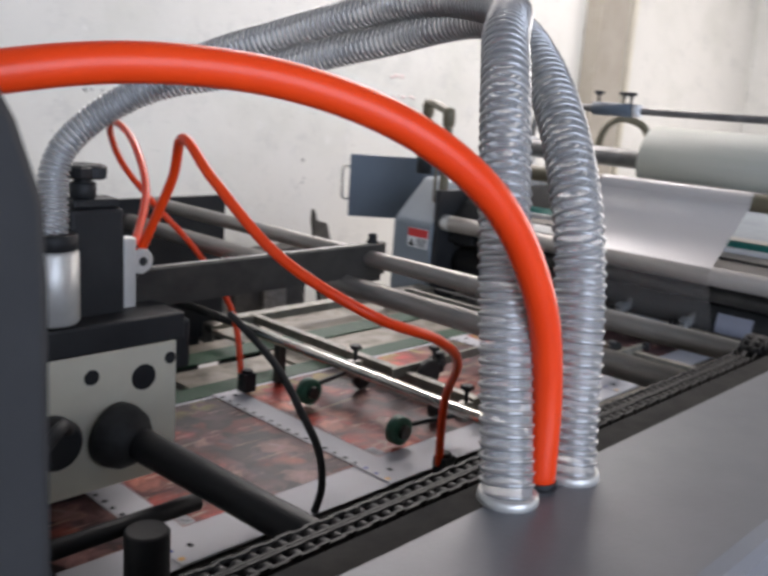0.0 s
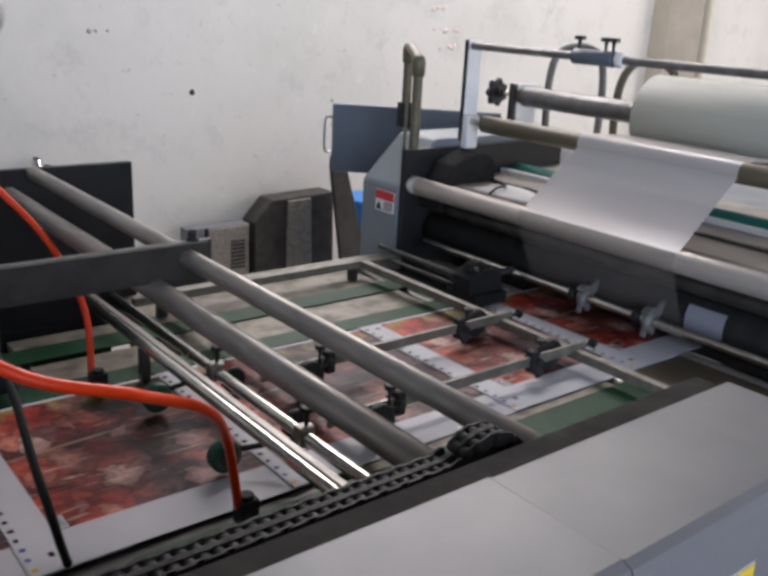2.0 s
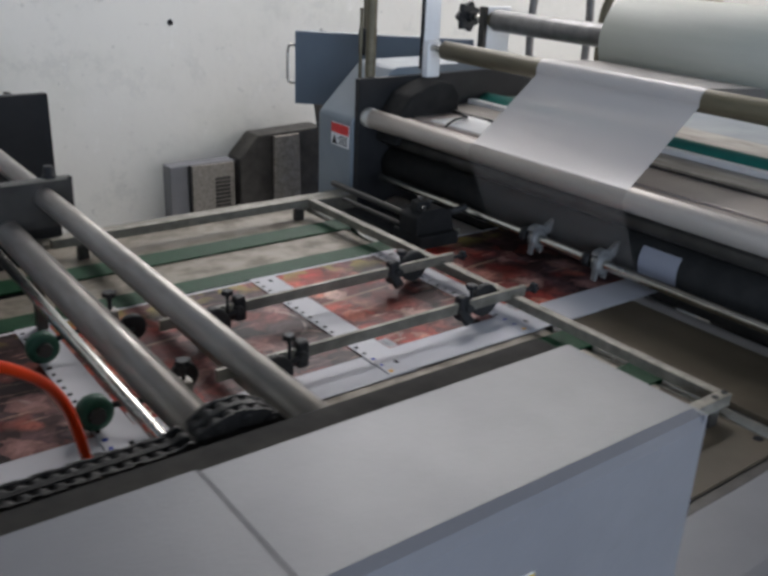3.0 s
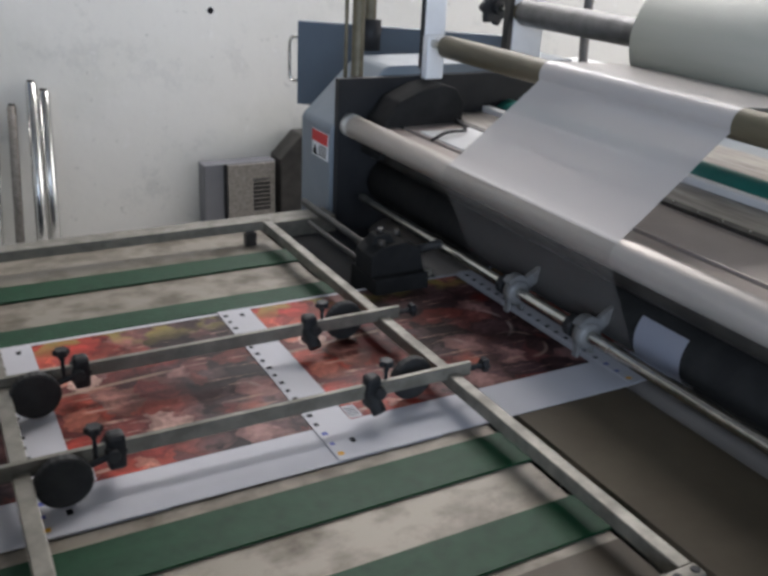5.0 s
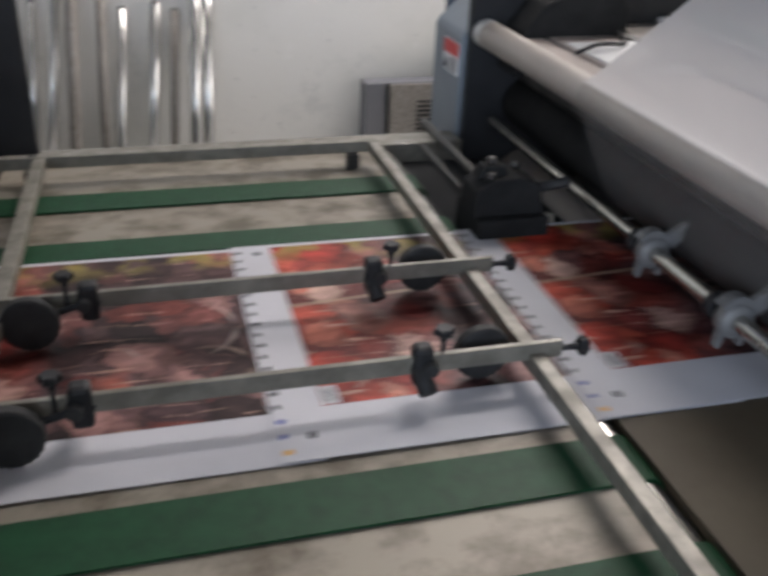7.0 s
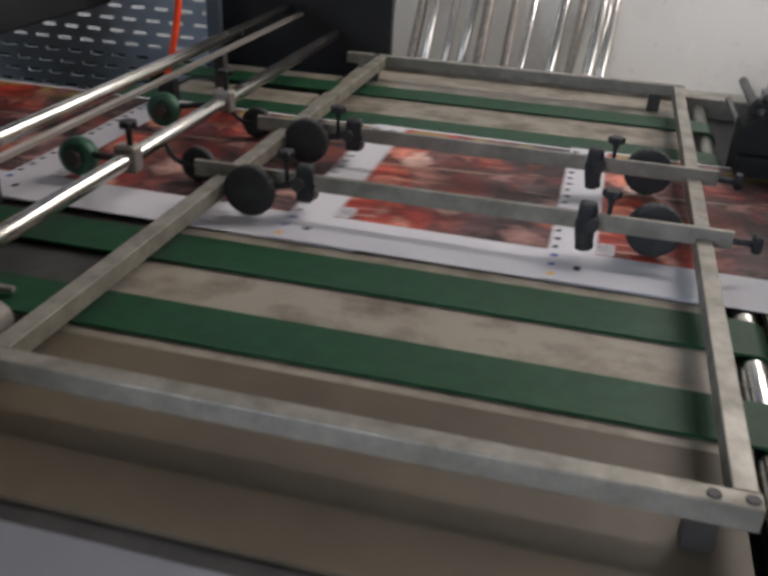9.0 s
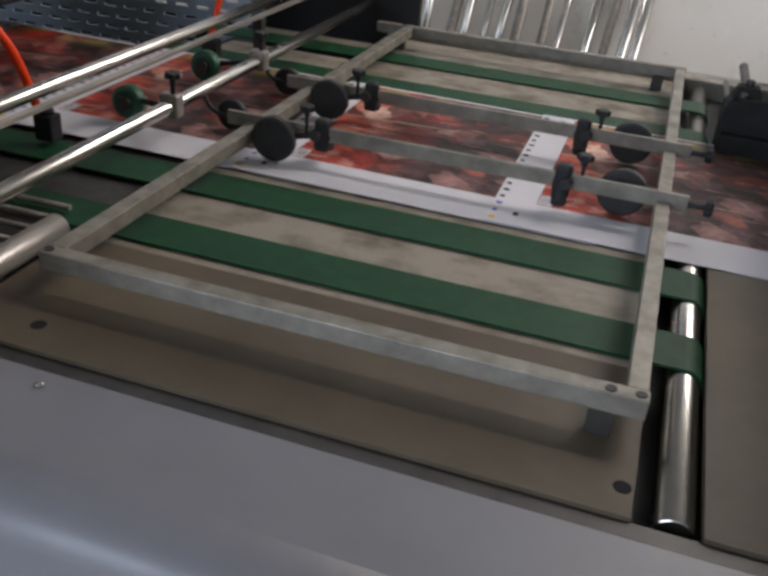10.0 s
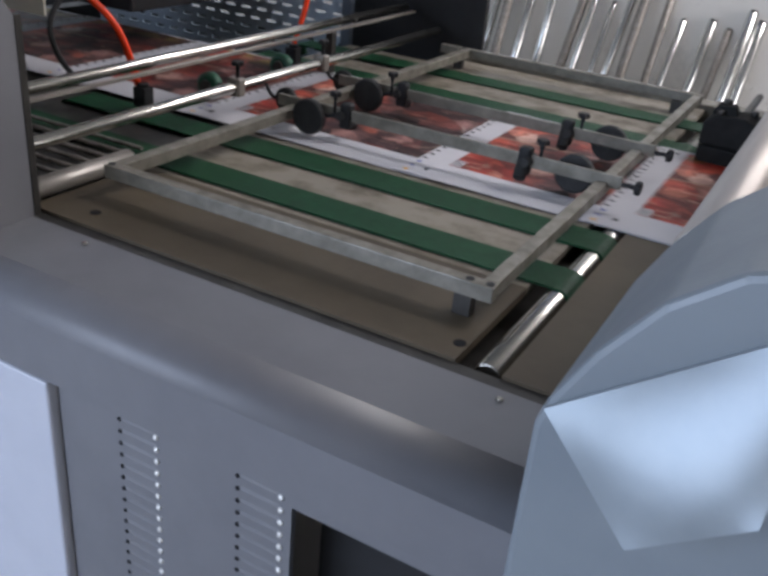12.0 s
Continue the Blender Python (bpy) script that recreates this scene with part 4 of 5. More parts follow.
HEAD.location += Vector((-0.004, 0.012, -0.004))
# the clamp group sits further back on the head than its side plate
for piece in HEAD.children:
    kind_of = piece.name.split(".")[0]
    if kind_of in ("cast_clamp", "socket", "clamp_lever", "clamp_screw", "hose_lug", "lug_hole"):
        piece.location += Vector((-0.03, 0.03, 0.0))
    elif kind_of in ("column", "top_knob"):
        piece.location += Vector((-0.016, 0.016, -0.024))


def flex(name, pts, r, m, label, category, seg=14):
    t = thing(name, pts[0], label, category)
    part("tube", sweep(bmesh.new(), smooth_path(pts, 0.008), r, seg), M[m], t)
    for a, b in ((pts[0], pts[1]), (pts[-1], pts[-2])):
        a, b = Vector(a), Vector(b)
        part("ferrule", rod(bmesh.new(), a, a + (b - a).normalized() * r * 0.5, r * 1.08, 14), M["black"], t, "black end ferrule")
    return t


def spiral_hose(pts, r, label):
    """Clear plastic suction hose with a steel spiral."""
    t = thing("spiral_hose", pts[0], label, "hose", group="clear spiral suction hoses")
    path = smooth_path(pts, 0.0035)
    part("sleeve", sweep(bmesh.new(), path, r - 0.0012, 24), M["hose"], t, "clear plastic sleeve")
    part("spiral", coil(bmesh.new(), smooth_path(pts, 0.0035), r - 0.0012, 0.0017, 0.0078), M["wire"], t, "steel spiral wire")
    part("cuff", lathe(bmesh.new(), pts[0], (0, 0, 1), [(0, r + 0.001), (0.001, r + 0.002), (0.006, r + 0.0015), (0.007, r)], 20), M["cast"], t)
    return t


spiral_hose([(0.555, 0.264, 1.304), (0.588, 0.312, 1.481), (0.657, 0.377, 1.599), (0.78, 0.477, 1.642), (0.83, 0.629, 1.657), (0.816, 0.8, 1.628), (0.748, 0.956, 1.573), (0.64, 1.055, 1.467), (0.614, 1.044, 1.345)], 0.0185, "clear ribbed suction hose arching up from the casing")
spiral_hose([(0.623, 0.259, 1.303), (0.646, 0.289, 1.473), (0.726, 0.387, 1.584), (0.818, 0.523, 1.636), (0.839, 0.693, 1.615), (0.8, 0.864, 1.576), (0.724, 1.006, 1.539), (0.635, 1.06, 1.457), (0.605, 1.044, 1.345)], 0.0185, "clear ribbed suction hose arching beside another")
flex("red_hose", [(0.588, 0.261, 1.305), (0.589, 0.265, 1.376), (0.57, 0.266, 1.439), (0.532, 0.275, 1.497), (0.481, 0.296, 1.537), (0.424, 0.328, 1.56), (0.357, 0.355, 1.567), (0.289, 0.382, 1.559), (0.2, 0.4, 1.535), (0.05, 0.44, 1.46), (-0.1, 0.46, 1.32), (-0.2, 0.47, 1.2)], 0.0105, "red", "thick red air hose arching from the casing", "hose")
flex("red_hose", [(0.766, 1.087, 1.307), (0.787, 1.039, 1.416), (0.767, 0.981, 1.48), (0.759, 0.895, 1.433), (0.792, 0.796, 1.348), (0.874, 0.708, 1.281), (0.995, 0.697, 1.232), (1.105, 0.745, 1.164), (1.176, 0.821, 1.064), (1.21, 0.849, 0.929)], 0.0072, "red", "slim red air hose looping from the suction head", "hose")
flex("red_hose", [(0.751, 1.08, 1.312), (0.838, 1.194, 1.382), (0.886, 1.322, 1.45), (0.919, 1.446, 1.473), (0.966, 1.542, 1.44), (1.025, 1.597, 1.373), (1.099, 1.589, 1.285), (1.168, 1.528, 1.185), (1.205, 1.452, 1.065), (1.195, 1.399, 0.927)], 0.0065, "red", "slim red air hose running down to the sheet path", "hose")
flex("black_cable", [(0.94, 1.1, 1.184), (0.939, 0.98, 1.132), (0.936, 0.9, 1.068), (0.94, 0.865, 1.02), (0.952, 0.868, 0.96), (0.97, 0.9, 0.9)], 0.0062, "rubber", "black rubber air line hanging over the sheets", "hose")
flex("black_cable", [(0.58, 0.94, 1.12), (0.54, 0.88, 1.15), (0.49, 0.86, 1.1), (0.50, 0.84, 1.0), (0.56, 0.76, 0.95), (0.68, 0.6, 0.92)], 0.008, "rubber", "black rubber cable looping below the suction head", "cable")


def hose_fitting(x, y, z):
    t = thing("hose_fitting", (x, y, z), "black square air fitting holding a red hose", "fitting", group="air fittings")
    part("body", B(x - 0.016, x + 0.016, y - 0.014, y + 0.014, z - 0.03, z + 0.012, bevel=0.003), M["black"], t)
    part("collar", lathe(bmesh.new(), (x, y, z + 0.012), (0, 0, 1), [(0, 0.012), (0.006, 0.012), (0.007, 0.009)], 14), M["black"], t)


hose_fitting(1.220, 0.845, 0.935)
hose_fitting(1.205, 1.395, 0.935)


def dark_guard():
    """Dark rounded machine cover standing close at the feeder's end."""
    prof = [(-0.05, 1.3045), (0.234, 1.3045), (0.236, 1.49), (0.235, 1.52), (0.227, 1.545), (0.213, 1.572), (0.188, 1.615), (0.148, 1.65), (0.08, 1.675), (-0.05, 1.685)]
    t = thing("control_pendant", (0.1, 0.25, 1.31), "dark rounded control housing standing on the feeder casing", "control housing")
    part("housing", P(prof, "y", 0.235, 0.265, bevel=0.004), M["black"], t)
    part("back_cover", B(-0.04, 0.2, 0.2655, 0.31, 1.33, 1.6, bevel=0.01), M["black"], t)


dark_guard()

# ---- laminator ----


def side_profile():
    return [(2.36, 0.0), (2.36, 1.112), (2.366, 1.124), (2.505, 1.258), (2.52, 1.264), (3.1, 1.264), (3.1, 0.0)]


def laminator():
    t = thing("laminator", (2.8, 1.0, 0), "laminating machine with pale blue side cover and black inner wall", "laminator")
    part("far_cover", P(side_profile(), "y", 1.895, 2.072, bevel=0.004), M["cover"], t, "pale blue-grey painted side cover")
    part("inner_wall", B(2.37, 3.1, 1.872, 1.894, 0.0, 1.24), M["black"], t, "black inner side wall")
    blk = [(2.43, 1.06), (2.445, 1.15), (2.485, 1.2), (2.55, 1.226), (2.6, 1.236), (2.64, 1.226), (2.668, 1.19), (2.664, 1.15), (2.676, 1.13), (2.66, 1.06)]
    part("gear_cover", P(blk, "y", 1.77, 1.871, bevel=0.006), M["matt"], t, "black moulded gear cover")
    part("near_wall", B(2.4, 3.1, 0.21, 0.3, 0.0, 1.14), M["cover"], t)
    part("press_roller", R((2.40, 0.30, 1.13), (2.40, 1.871, 1.13), 0.0275, 32), M["roller"], t, "pale steel film roller")
    part("roller_journal", R((2.40, 1.835, 1.13), (2.40, 1.872, 1.13), 0.0285, 20), M["cast"], t)
    part("cross_shaft", R((2.405, 0.30, 0.966), (2.405, 1.80, 0.966), 0.0115, 24), M["chrome"], t, "bright cross shaft")
    part("nip_roller", R((2.50, 0.32, 0.985), (2.50, 1.86, 0.985), 0.052, 32), M["matt"], t, "black rubber nip roller")
    part("lower_roller", R((2.50, 0.32, 0.83), (2.50, 1.86, 0.83), 0.05, 28), M["roller"], t)
    part("glue_roller", R((2.47, 0.45, 1.065), (2.47, 1.86, 1.065), 0.022, 24), M["dark"], t)
    # stepped deck behind the film
    part("deck_plate", B(2.43, 2.485, 0.3, 1.788, 1.128, 1.138, bevel=0.002), M["tan"], t, "tan steel deck plate")
    part("deck_plate", B(2.495, 2.64, 0.3, 1.788, 1.128, 1.14, bevel=0.002), M["tan"], t, "tan steel deck plate")
    part("slot_bar", B(2.641, 2.662, 0.3, 1.871, 1.12, 1.146), M["dark"], t, "dark slotted bar with rivets")
    for k in range(26):
        part("rivet", lathe(bmesh.new(), (2.652, 0.36 + 0.058 * k, 1.146), (0, 0, 1), [(0, 0.004), (0.002, 0.0025)], 8), M["chrome"], t)
    part("deck_plate", B(2.663, 2.79, 0.3, 1.871, 1.128, 1.142, bevel=0.002), M["steel"], t, "grey steel deck plate")
    part("white_rail", B(2.791, 2.815, 0.3, 1.871, 1.13, 1.156, bevel=0.003), M["white"], t, "white enamelled rail")
    part("teal_roller", R((2.87, 0.3, 1.13), (2.87, 1.871, 1.13), 0.04, 28), M["teal"], t, "teal rubber roller")
    part("deck_back", B(2.93, 3.1, 0.3, 1.871, 1.1, 1.15), M["steel"], t)
    part("white_plate", B(2.5, 2.64, 1.44, 1.7, 1.1405, 1.1445, bevel=0.001), M["white"], t, "white enamelled plate on the deck")
    part("front_apron", B(2.53, 2.55, 0.3, 1.871, 0.6, 0.78), M["black"], t)
    for y in (0.95, 1.1):
        part("loose_strip", sweep(bmesh.new(), smooth_path([(2.47, y + 0.5, 1.148), (2.53, y + 0.53, 1.156), (2.6, y + 0.56, 1.15), (2.64, y + 0.66, 1.149)], 0.02), 0.004, 6), M["black"], t, "loose black film strip")
    # guide roller and its mounts
    part("guide_roller", R((2.612, 0.35, 1.322), (2.612, 1.79, 1.322), 0.0265, 28), M["olive"], t, "olive-tinted guide roller")
    part("roller_axle", R((2.612, 1.79, 1.322), (2.612, 1.86, 1.322), 0.010, 16), M["chrome"], t)
    part("bearing_block", B(2.595, 2.645, 1.845, 1.872, 1.235, 1.34, bevel=0.004), M["white"], t, "white enamelled bearing block")
    # white colour stands in for the bright reflection on this chrome upright
    part("upright", B(2.60, 2.66, 1.873, 1.883, 1.268, 1.57, bevel=0.002), M["white"], t, "chrome flat upright, painted white for the sky it reflects")
    part("upright_edge", B(2.594, 2.5995, 1.872, 1.884, 1.26, 1.57), M["black"], t)
    # upper shaft with collars and knobs
    part("upper_shaft", R((2.62, 0.2, 1.553), (2.62, 1.885, 1.553), 0.0115, 20), M["gunmetal"], t, "dark upper shaft")
    bm = R((2.62, 1.33, 1.553), (2.62, 1.47, 1.553), 0.021, 20)
    part("shaft_sleeve", bm, M["blue"], t, "blue-grey sleeve")
    for y in (1.455, 1.365, 1.34):
        bm = rod(bmesh.new(), (2.62, y, 1.565), (2.62, y, 1.6), 0.004, 10)
        knob(bm, (2.62, y, 1.588), (0, 0, 1), 0.014, 0.02)
        part("collar_knob", bm, M["black"], t)
    part("shaft_collar", R((2.62, 1.3, 1.553), (2.62, 1.325, 1.553), 0.02, 18), M["white"], t)
    # film roll on its mandrel
    part("mandrel", R((2.945, 0.3, 1.385), (2.945, 1.93, 1.385), 0.034, 28), M["gunmetal"], t, "grey steel mandrel")
    part("mandrel_nose", R((2.945, 1.93, 1.385), (2.945, 1.985, 1.385), 0.024, 20), M["olive"], t)
    bm = R((2.945, 1.985, 1.385), (2.945, 2.05, 1.385), 0.009, 12)
    part("mandrel_end", bm, M["chrome"], t)
    part("hand_knob", knob(bmesh.new(), (2.945, 2.04, 1.385), (0, 1, 0), 0.045, 0.04, 7), M["black"], t, "black star hand knob")
    part("mandrel_stand", B(2.925, 3.03, 1.95, 1.968, 1.15, 1.425, bevel=0.004), M["white"], t, "white mandrel stand")
    part("stand_edge", B(2.91, 2.9245, 1.95, 1.975, 1.2, 1.425), M["dark"], t)
    part("film_coil", lathe(bmesh.new(), (2.945, 0.42, 1.385), (0, 1, 0), [(0, 0.04), (0, 0.118), (0.003, 0.121), (0.983, 0.121), (0.986, 0.118), (0.986, 0.04)], 56), M["roll"], t, "thick roll of pale film")
    part("roll_support", B(2.99, 3.1, 0.3, 0.42, 1.15, 1.3), M["cover"], t)
    part("body_far", B(3.101, 5.2, 1.9, 2.05, 0.0, 1.1), M["cover"], t)
    part("body_near", B(3.101, 5.2, 0.15, 0.3, 0.0, 1.1), M["cover"], t)
    part("body_top", B(3.101, 5.2, 0.3005, 1.8995, 1.05, 1.1), M["cover"], t)
    part("sheet_bed", B(2.56, 5.2, 0.6, 1.7, TZ - 0.03, TZ - 0.008), M["dark"], t)
    part("sheet_bed_leg", B(4.0, 4.1, 0.7, 1.6, 0.0, TZ - 0.03), M["dark"], t)
    return t


laminator()


def sheet_of(profile, y0, y1):
    """A thin film laid along a bent profile (x, z)."""
    bm = bmesh.new()
    rows = [[bm.verts.new((x, y, z)) for y in (y0, y1)] for x, z in profile]
    for a, b in zip(rows, rows[1:]):
        f = bm.faces.new((a[0], a[1], b[1], b[0]))
        f.smooth = True
    return bm


def arc(cx, cz, r, a0, a1, n=10):
    return [(cx + r * math.cos(radians(a0 + (a1 - a0) * k / n)), cz + r * math.sin(radians(a0 + (a1 - a0) * k / n))) for k in range(n + 1)]


film = thing("film_web", (2.5, 1.15, 1.2), "clear glossy plastic film running over the guide rollers", "film")
web = arc(2.945, 1.385, 0.1225, 235, 205, 4) + arc(2.612, 1.322, 0.0272, 95, 205, 10) + arc(2.40, 1.13, 0.0288, 108, 130, 3)
hang = arc(2.40, 1.13, 0.0288, 130, 190, 6) + arc(2.5, 0.985, 0.0535, 200, 268, 8)
part("lower_web", sheet_of(hang, 0.91, 1.395), M["clear"], film, "clear film hanging to the nip")
part("upper_web", sheet_of(web, 0.91, 1.395), M["film"], film, "glossy milky film above the press roller")


curl = thing("curled_sheet", (2.5, 0.85, 0.95), "pale bluish sheet curling up round the nip roller", "paper sheet")
part("paper", sheet_of(arc(2.5, 0.985, 0.0565, 262, 140, 14), 0.8, 0.9), M["curl"], curl)


def shaft_collar(y):
    """Forked ring with an eye that hangs on the cross shaft."""
    t = thing("fork_collar", (2.405, y, 0.966), "grey cast fork collar on the bright cross shaft", "collar", group="fork collars")
    bm = lathe(bmesh.new(), (2.405, y - 0.012, 0.966), (0, 1, 0), [(0, 0.018), (0.002, 0.024), (0.022, 0.024), (0.024, 0.018)], 20)
    part("ring", bm, M["dullcast"], t)
    prof = [(2.40 + 0.03 * math.cos(radians(a)), 0.968 + 0.034 * math.sin(radians(a))) for a in range(20, 141, 20)]
    prof += [(2.40 + 0.022 * math.cos(radians(a)), 0.968 + 0.024 * math.sin(radians(a))) for a in range(140, 19, -20)]
    part("fork", P(prof, "y", y - 0.009, y + 0.009), M["dullcast"], t)
    bm = bmesh.new()
    prism(bm, [(2.413, 0.984), (2.43, 0.996), (2.449, 1.007), (2.459, 1.009), (2.466, 1.004), (2.466, 0.995), (2.459, 0.987), (2.434, 0.969)], "y", y - 0.006, y + 0.006, 0.002)
    part("eye_arm", bm, M["dullcast"], t)
    part("eye", lathe(bmesh.new(), (2.456, y - 0.0065, 0.9985), (0, -1, 0), [(0, 0.0055), (0.0007, 0.005)], 12), M["black"], t)
    part("stop", rod(bmesh.new(), (2.405, y + 0.024, 0.966), (2.405, y + 0.044, 0.966), 0.019, 16), M["black"], t, "black stop collar")
    for dx in (-0.02, 0.012):
        part("prong", P([(2.405 + dx, 0.955), (2.415 + dx, 0.955), (2.409 + dx, 0.928), (2.403 + dx, 0.928)], "y", y - 0.007, y + 0.007, 0.0015), M["dullcast"], t)


shaft_collar(1.166)
shaft_collar(0.968)


def air_cylinder():
    t = thing("press_cylinder", (2.52, 2.04, 1.17), "pair of upright olive steel pipes joined by round elbows", "pipe")
    a, b = (2.443, 1.925, 1.19), (2.6, 2.16, 1.264)
    top = 1.505
    path = smooth_path([a, (a[0], a[1], 1.35), (a[0], a[1], top - 0.03), (a[0] + 0.012, a[1] + 0.018, top), (b[0] - 0.012, b[1] - 0.018, top + 0.024), (b[0], b[1], top - 0.01), (b[0], b[1], 1.36), b], 0.01)
    part("pipe", sweep(bmesh.new(), path, 0.0155, 18), M["olive"], t)
    for x, y, z, h in ((*a, top), (*b, top + 0.022)):
        part("elbow", lathe(bmesh.new(), (x, y, h - 0.05), (0, 0, 1), [(0, 0.016), (0.004, 0.021), (0.045, 0.022), (0.062, 0.016), (0.066, 0.006)], 20), M["olive"], t)
    part("base", lathe(bmesh.new(), (a[0], a[1], 1.182), (0, 0, 1), [(0, 0.02), (0.02, 0.02), (0.022, 0.016)], 18), M["olive"], t)
    part("base", lathe(bmesh.new(), (b[0], b[1], 1.2645), (0, 0, 1), [(0, 0.03), (0.08, 0.03), (0.082, 0.018)], 18), M["black"], t)
    part("piston", rod(bmesh.new(), (a[0] - 0.022, a[1] + 0.02, 1.19), (a[0] - 0.022, a[1] + 0.02, 1.43), 0.005, 12), M["olive"], t)


air_cylinder()


def sticker_far():
    t = thing("warning_label", (2.362, 1.95, 1.07), "red and white warning sticker on the side cover", "label")
    part("sheet", B(2.3582, 2.3599, 1.905, 1.998, 1.03, 1.098), M["white"], t)
    part("head", B(2.3572, 2.3581, 1.906, 1.997, 1.068, 1.097), M["redlabel"], t, "red heading band")
    for k in range(4):
        part("text_bar", B(2.3572, 2.3581, 1.912, 1.96 - 0.006 * (k % 2), 1.036 + 0.0075 * k, 1.0395 + 0.0075 * k), M["ink"], t)
    part("pictogram", P([(1.966, 1.034), (1.994, 1.034), (1.98, 1.062)], "x", 2.3572, 2.3581), M["ink"], t)


def sticker_near():
    t = thing("warning_label", (1.24, 0.11, 1.2), "yellow and white warning sticker on the feeder casing", "label")
    y0, y1 = 0.1255, 0.1269
    part("sheet", B(1.2, 1.285, y0, y1, 1.15, 1.238), M["white"], t)
    part("head", B(1.201, 1.284, y0 - 0.0008, y0 - 0.0001, 1.212, 1.237), M["yellow"], t, "yellow heading band")
    part("pictogram", P([(1.215, 1.214), (1.233, 1.214), (1.224, 1.234)], "y", y0 - 0.0016, y0 - 0.0009), M["ink"], t)
    part("pictogram", P([(1.206, 1.156), (1.232, 1.156), (1.236, 1.19), (1.22, 1.206), (1.21, 1.19)], "y", y0 - 0.0008, y0 - 0.0001), M["ink"], t)
    for k in range(5):
        part("text_bar", B(1.245, 1.278 - 0.005 * (k % 3), y0 - 0.0008, y0 - 0.0001, 1.158 + 0.01 * k, 1.162 + 0.01 * k), M["ink"], t)
    part("text_bar", B(1.24, 1.276, y0 - 0.0016, y0 - 0.0009, 1.221, 1.228), M["ink"], t)


sticker_far()
sticker_near()


def near_cover():
    """Side cover on the operator's side of the laminator, with a bright bent plate on it."""
    t = thing("near_side_cover", (2.5, 0.05, 0), "pale blue-grey side cover with a bright bent plate", "machine cover")
    prof = [(2.358, 0.0), (2.358, 1.112), (2.365, 1.134), (2.386, 1.174), (2.416, 1.216), (2.452, 1.246), (2.505, 1.264), (3.1, 1.264), (3.1, 0.0)]
    part("cover", P(prof, "y", 0.0, 0.2, bevel=0.005), M["cover"], t)
    p = Vector((2.364, -0.004, 1.127))
    bm = bmesh.new()
    top = [p, p + Vector((0.071, -0.036, -0.048)), p + Vector((0.132, -0.036, 0.0)), p + Vector((0.14, 0.0, 0.11))]
    n = 12
    front, back = [], []
    for i in range(n + 1):
        for j in range(n + 1):
            u, v = i / n, j / n
            q = (top[0] * (1 - u) + top[1] * u) * (1 - v) + (top[3] * (1 - u) + top[2] * u) * v
            # the sheet is slightly domed
            front.append(bm.verts.new(q - Vector((0, 0.11 * u * (1 - u) * v * (1 - v), 0))))
            back.append(bm.verts.new((q.x, -0.0005, q.z)))
    row = n + 1
    for i in range(n):
        for j in range(n):
            k = i * row + j
            bm.faces.new((front[k], front[k + row], front[k + row + 1], front[k + 1])).smooth = True
            bm.faces.new((back[k], back[k + 1], back[k + row + 1], back[k + row]))
    rim = [j for j in range(row)] + [i * row + n for i in range(1, row)] + [n * row + j for j in range(n - 1, -1, -1)] + [i * row for i in range(n - 1, 0, -1)]
    edge = [(bm.verts.new(front[k].co), bm.verts.new(back[k].co)) for k in rim]
    for (a, b), (c, d) in zip(edge, edge[1:] + edge[:1]):
        bm.faces.new((a, c, d, b))
    part("bent_plate", bm, M["bright"], t, "bright bent metal plate")


near_cover()


def stop_block():
    t = thing("side_guide", (2.27, 1.45, TZ), "black side guide block with screws behind the sheets", "guide block")
    part("foot", B(2.225, 2.35, 1.385, 1.5, TZ - 0.03, 0.93, bevel=0.004), M["matt"], t)
    part("block", P([(2.222, 0.93), (2.222, 0.975), (2.245, 0.992), (2.30, 0.996), (2.335, 0.98), (2.345, 0.93)], "y", 1.40, 1.475, 0.004), M["matt"], t)
    part("yoke", P([(2.23, 0.99), (2.24, 1.012), (2.275, 1.012), (2.285, 0.99)], "y", 1.42, 1.45, 0.003), M["matt"], t)
    for x, y, z in ((2.25, 1.415, 0.99), (2.31, 1.46, 0.99), (2.257, 1.435, 1.01)):
        part("screw", lathe(bmesh.new(), (x, y, z), (0, 0, 1), [(0, 0.008), (0.012, 0.008), (0.013, 0.005)], 10), M["dark"], t)
    part("lever", rod(bmesh.new(), (2.34, 1.43, 0.965), (2.385, 1.40, 0.985), 0.009, 12), M["rubber"], t)
    part("tab", B(2.345, 2.362, 1.392, 1.404, 0.915, 0.932, bevel=0.002), M["alu"], t)
    part("arm", rod(bmesh.new(), (2.275, 1.475, 0.95), (2.275, 1.86, 0.95), 0.009, 14), M["dark"], t)
    part("arm", rod(bmesh.new(), (2.24, 1.475, 0.935), (2.24, 1.75, 0.935), 0.006, 12), M["dark"], t)


stop_block()

# ---- beyond the machine, along the wall ----


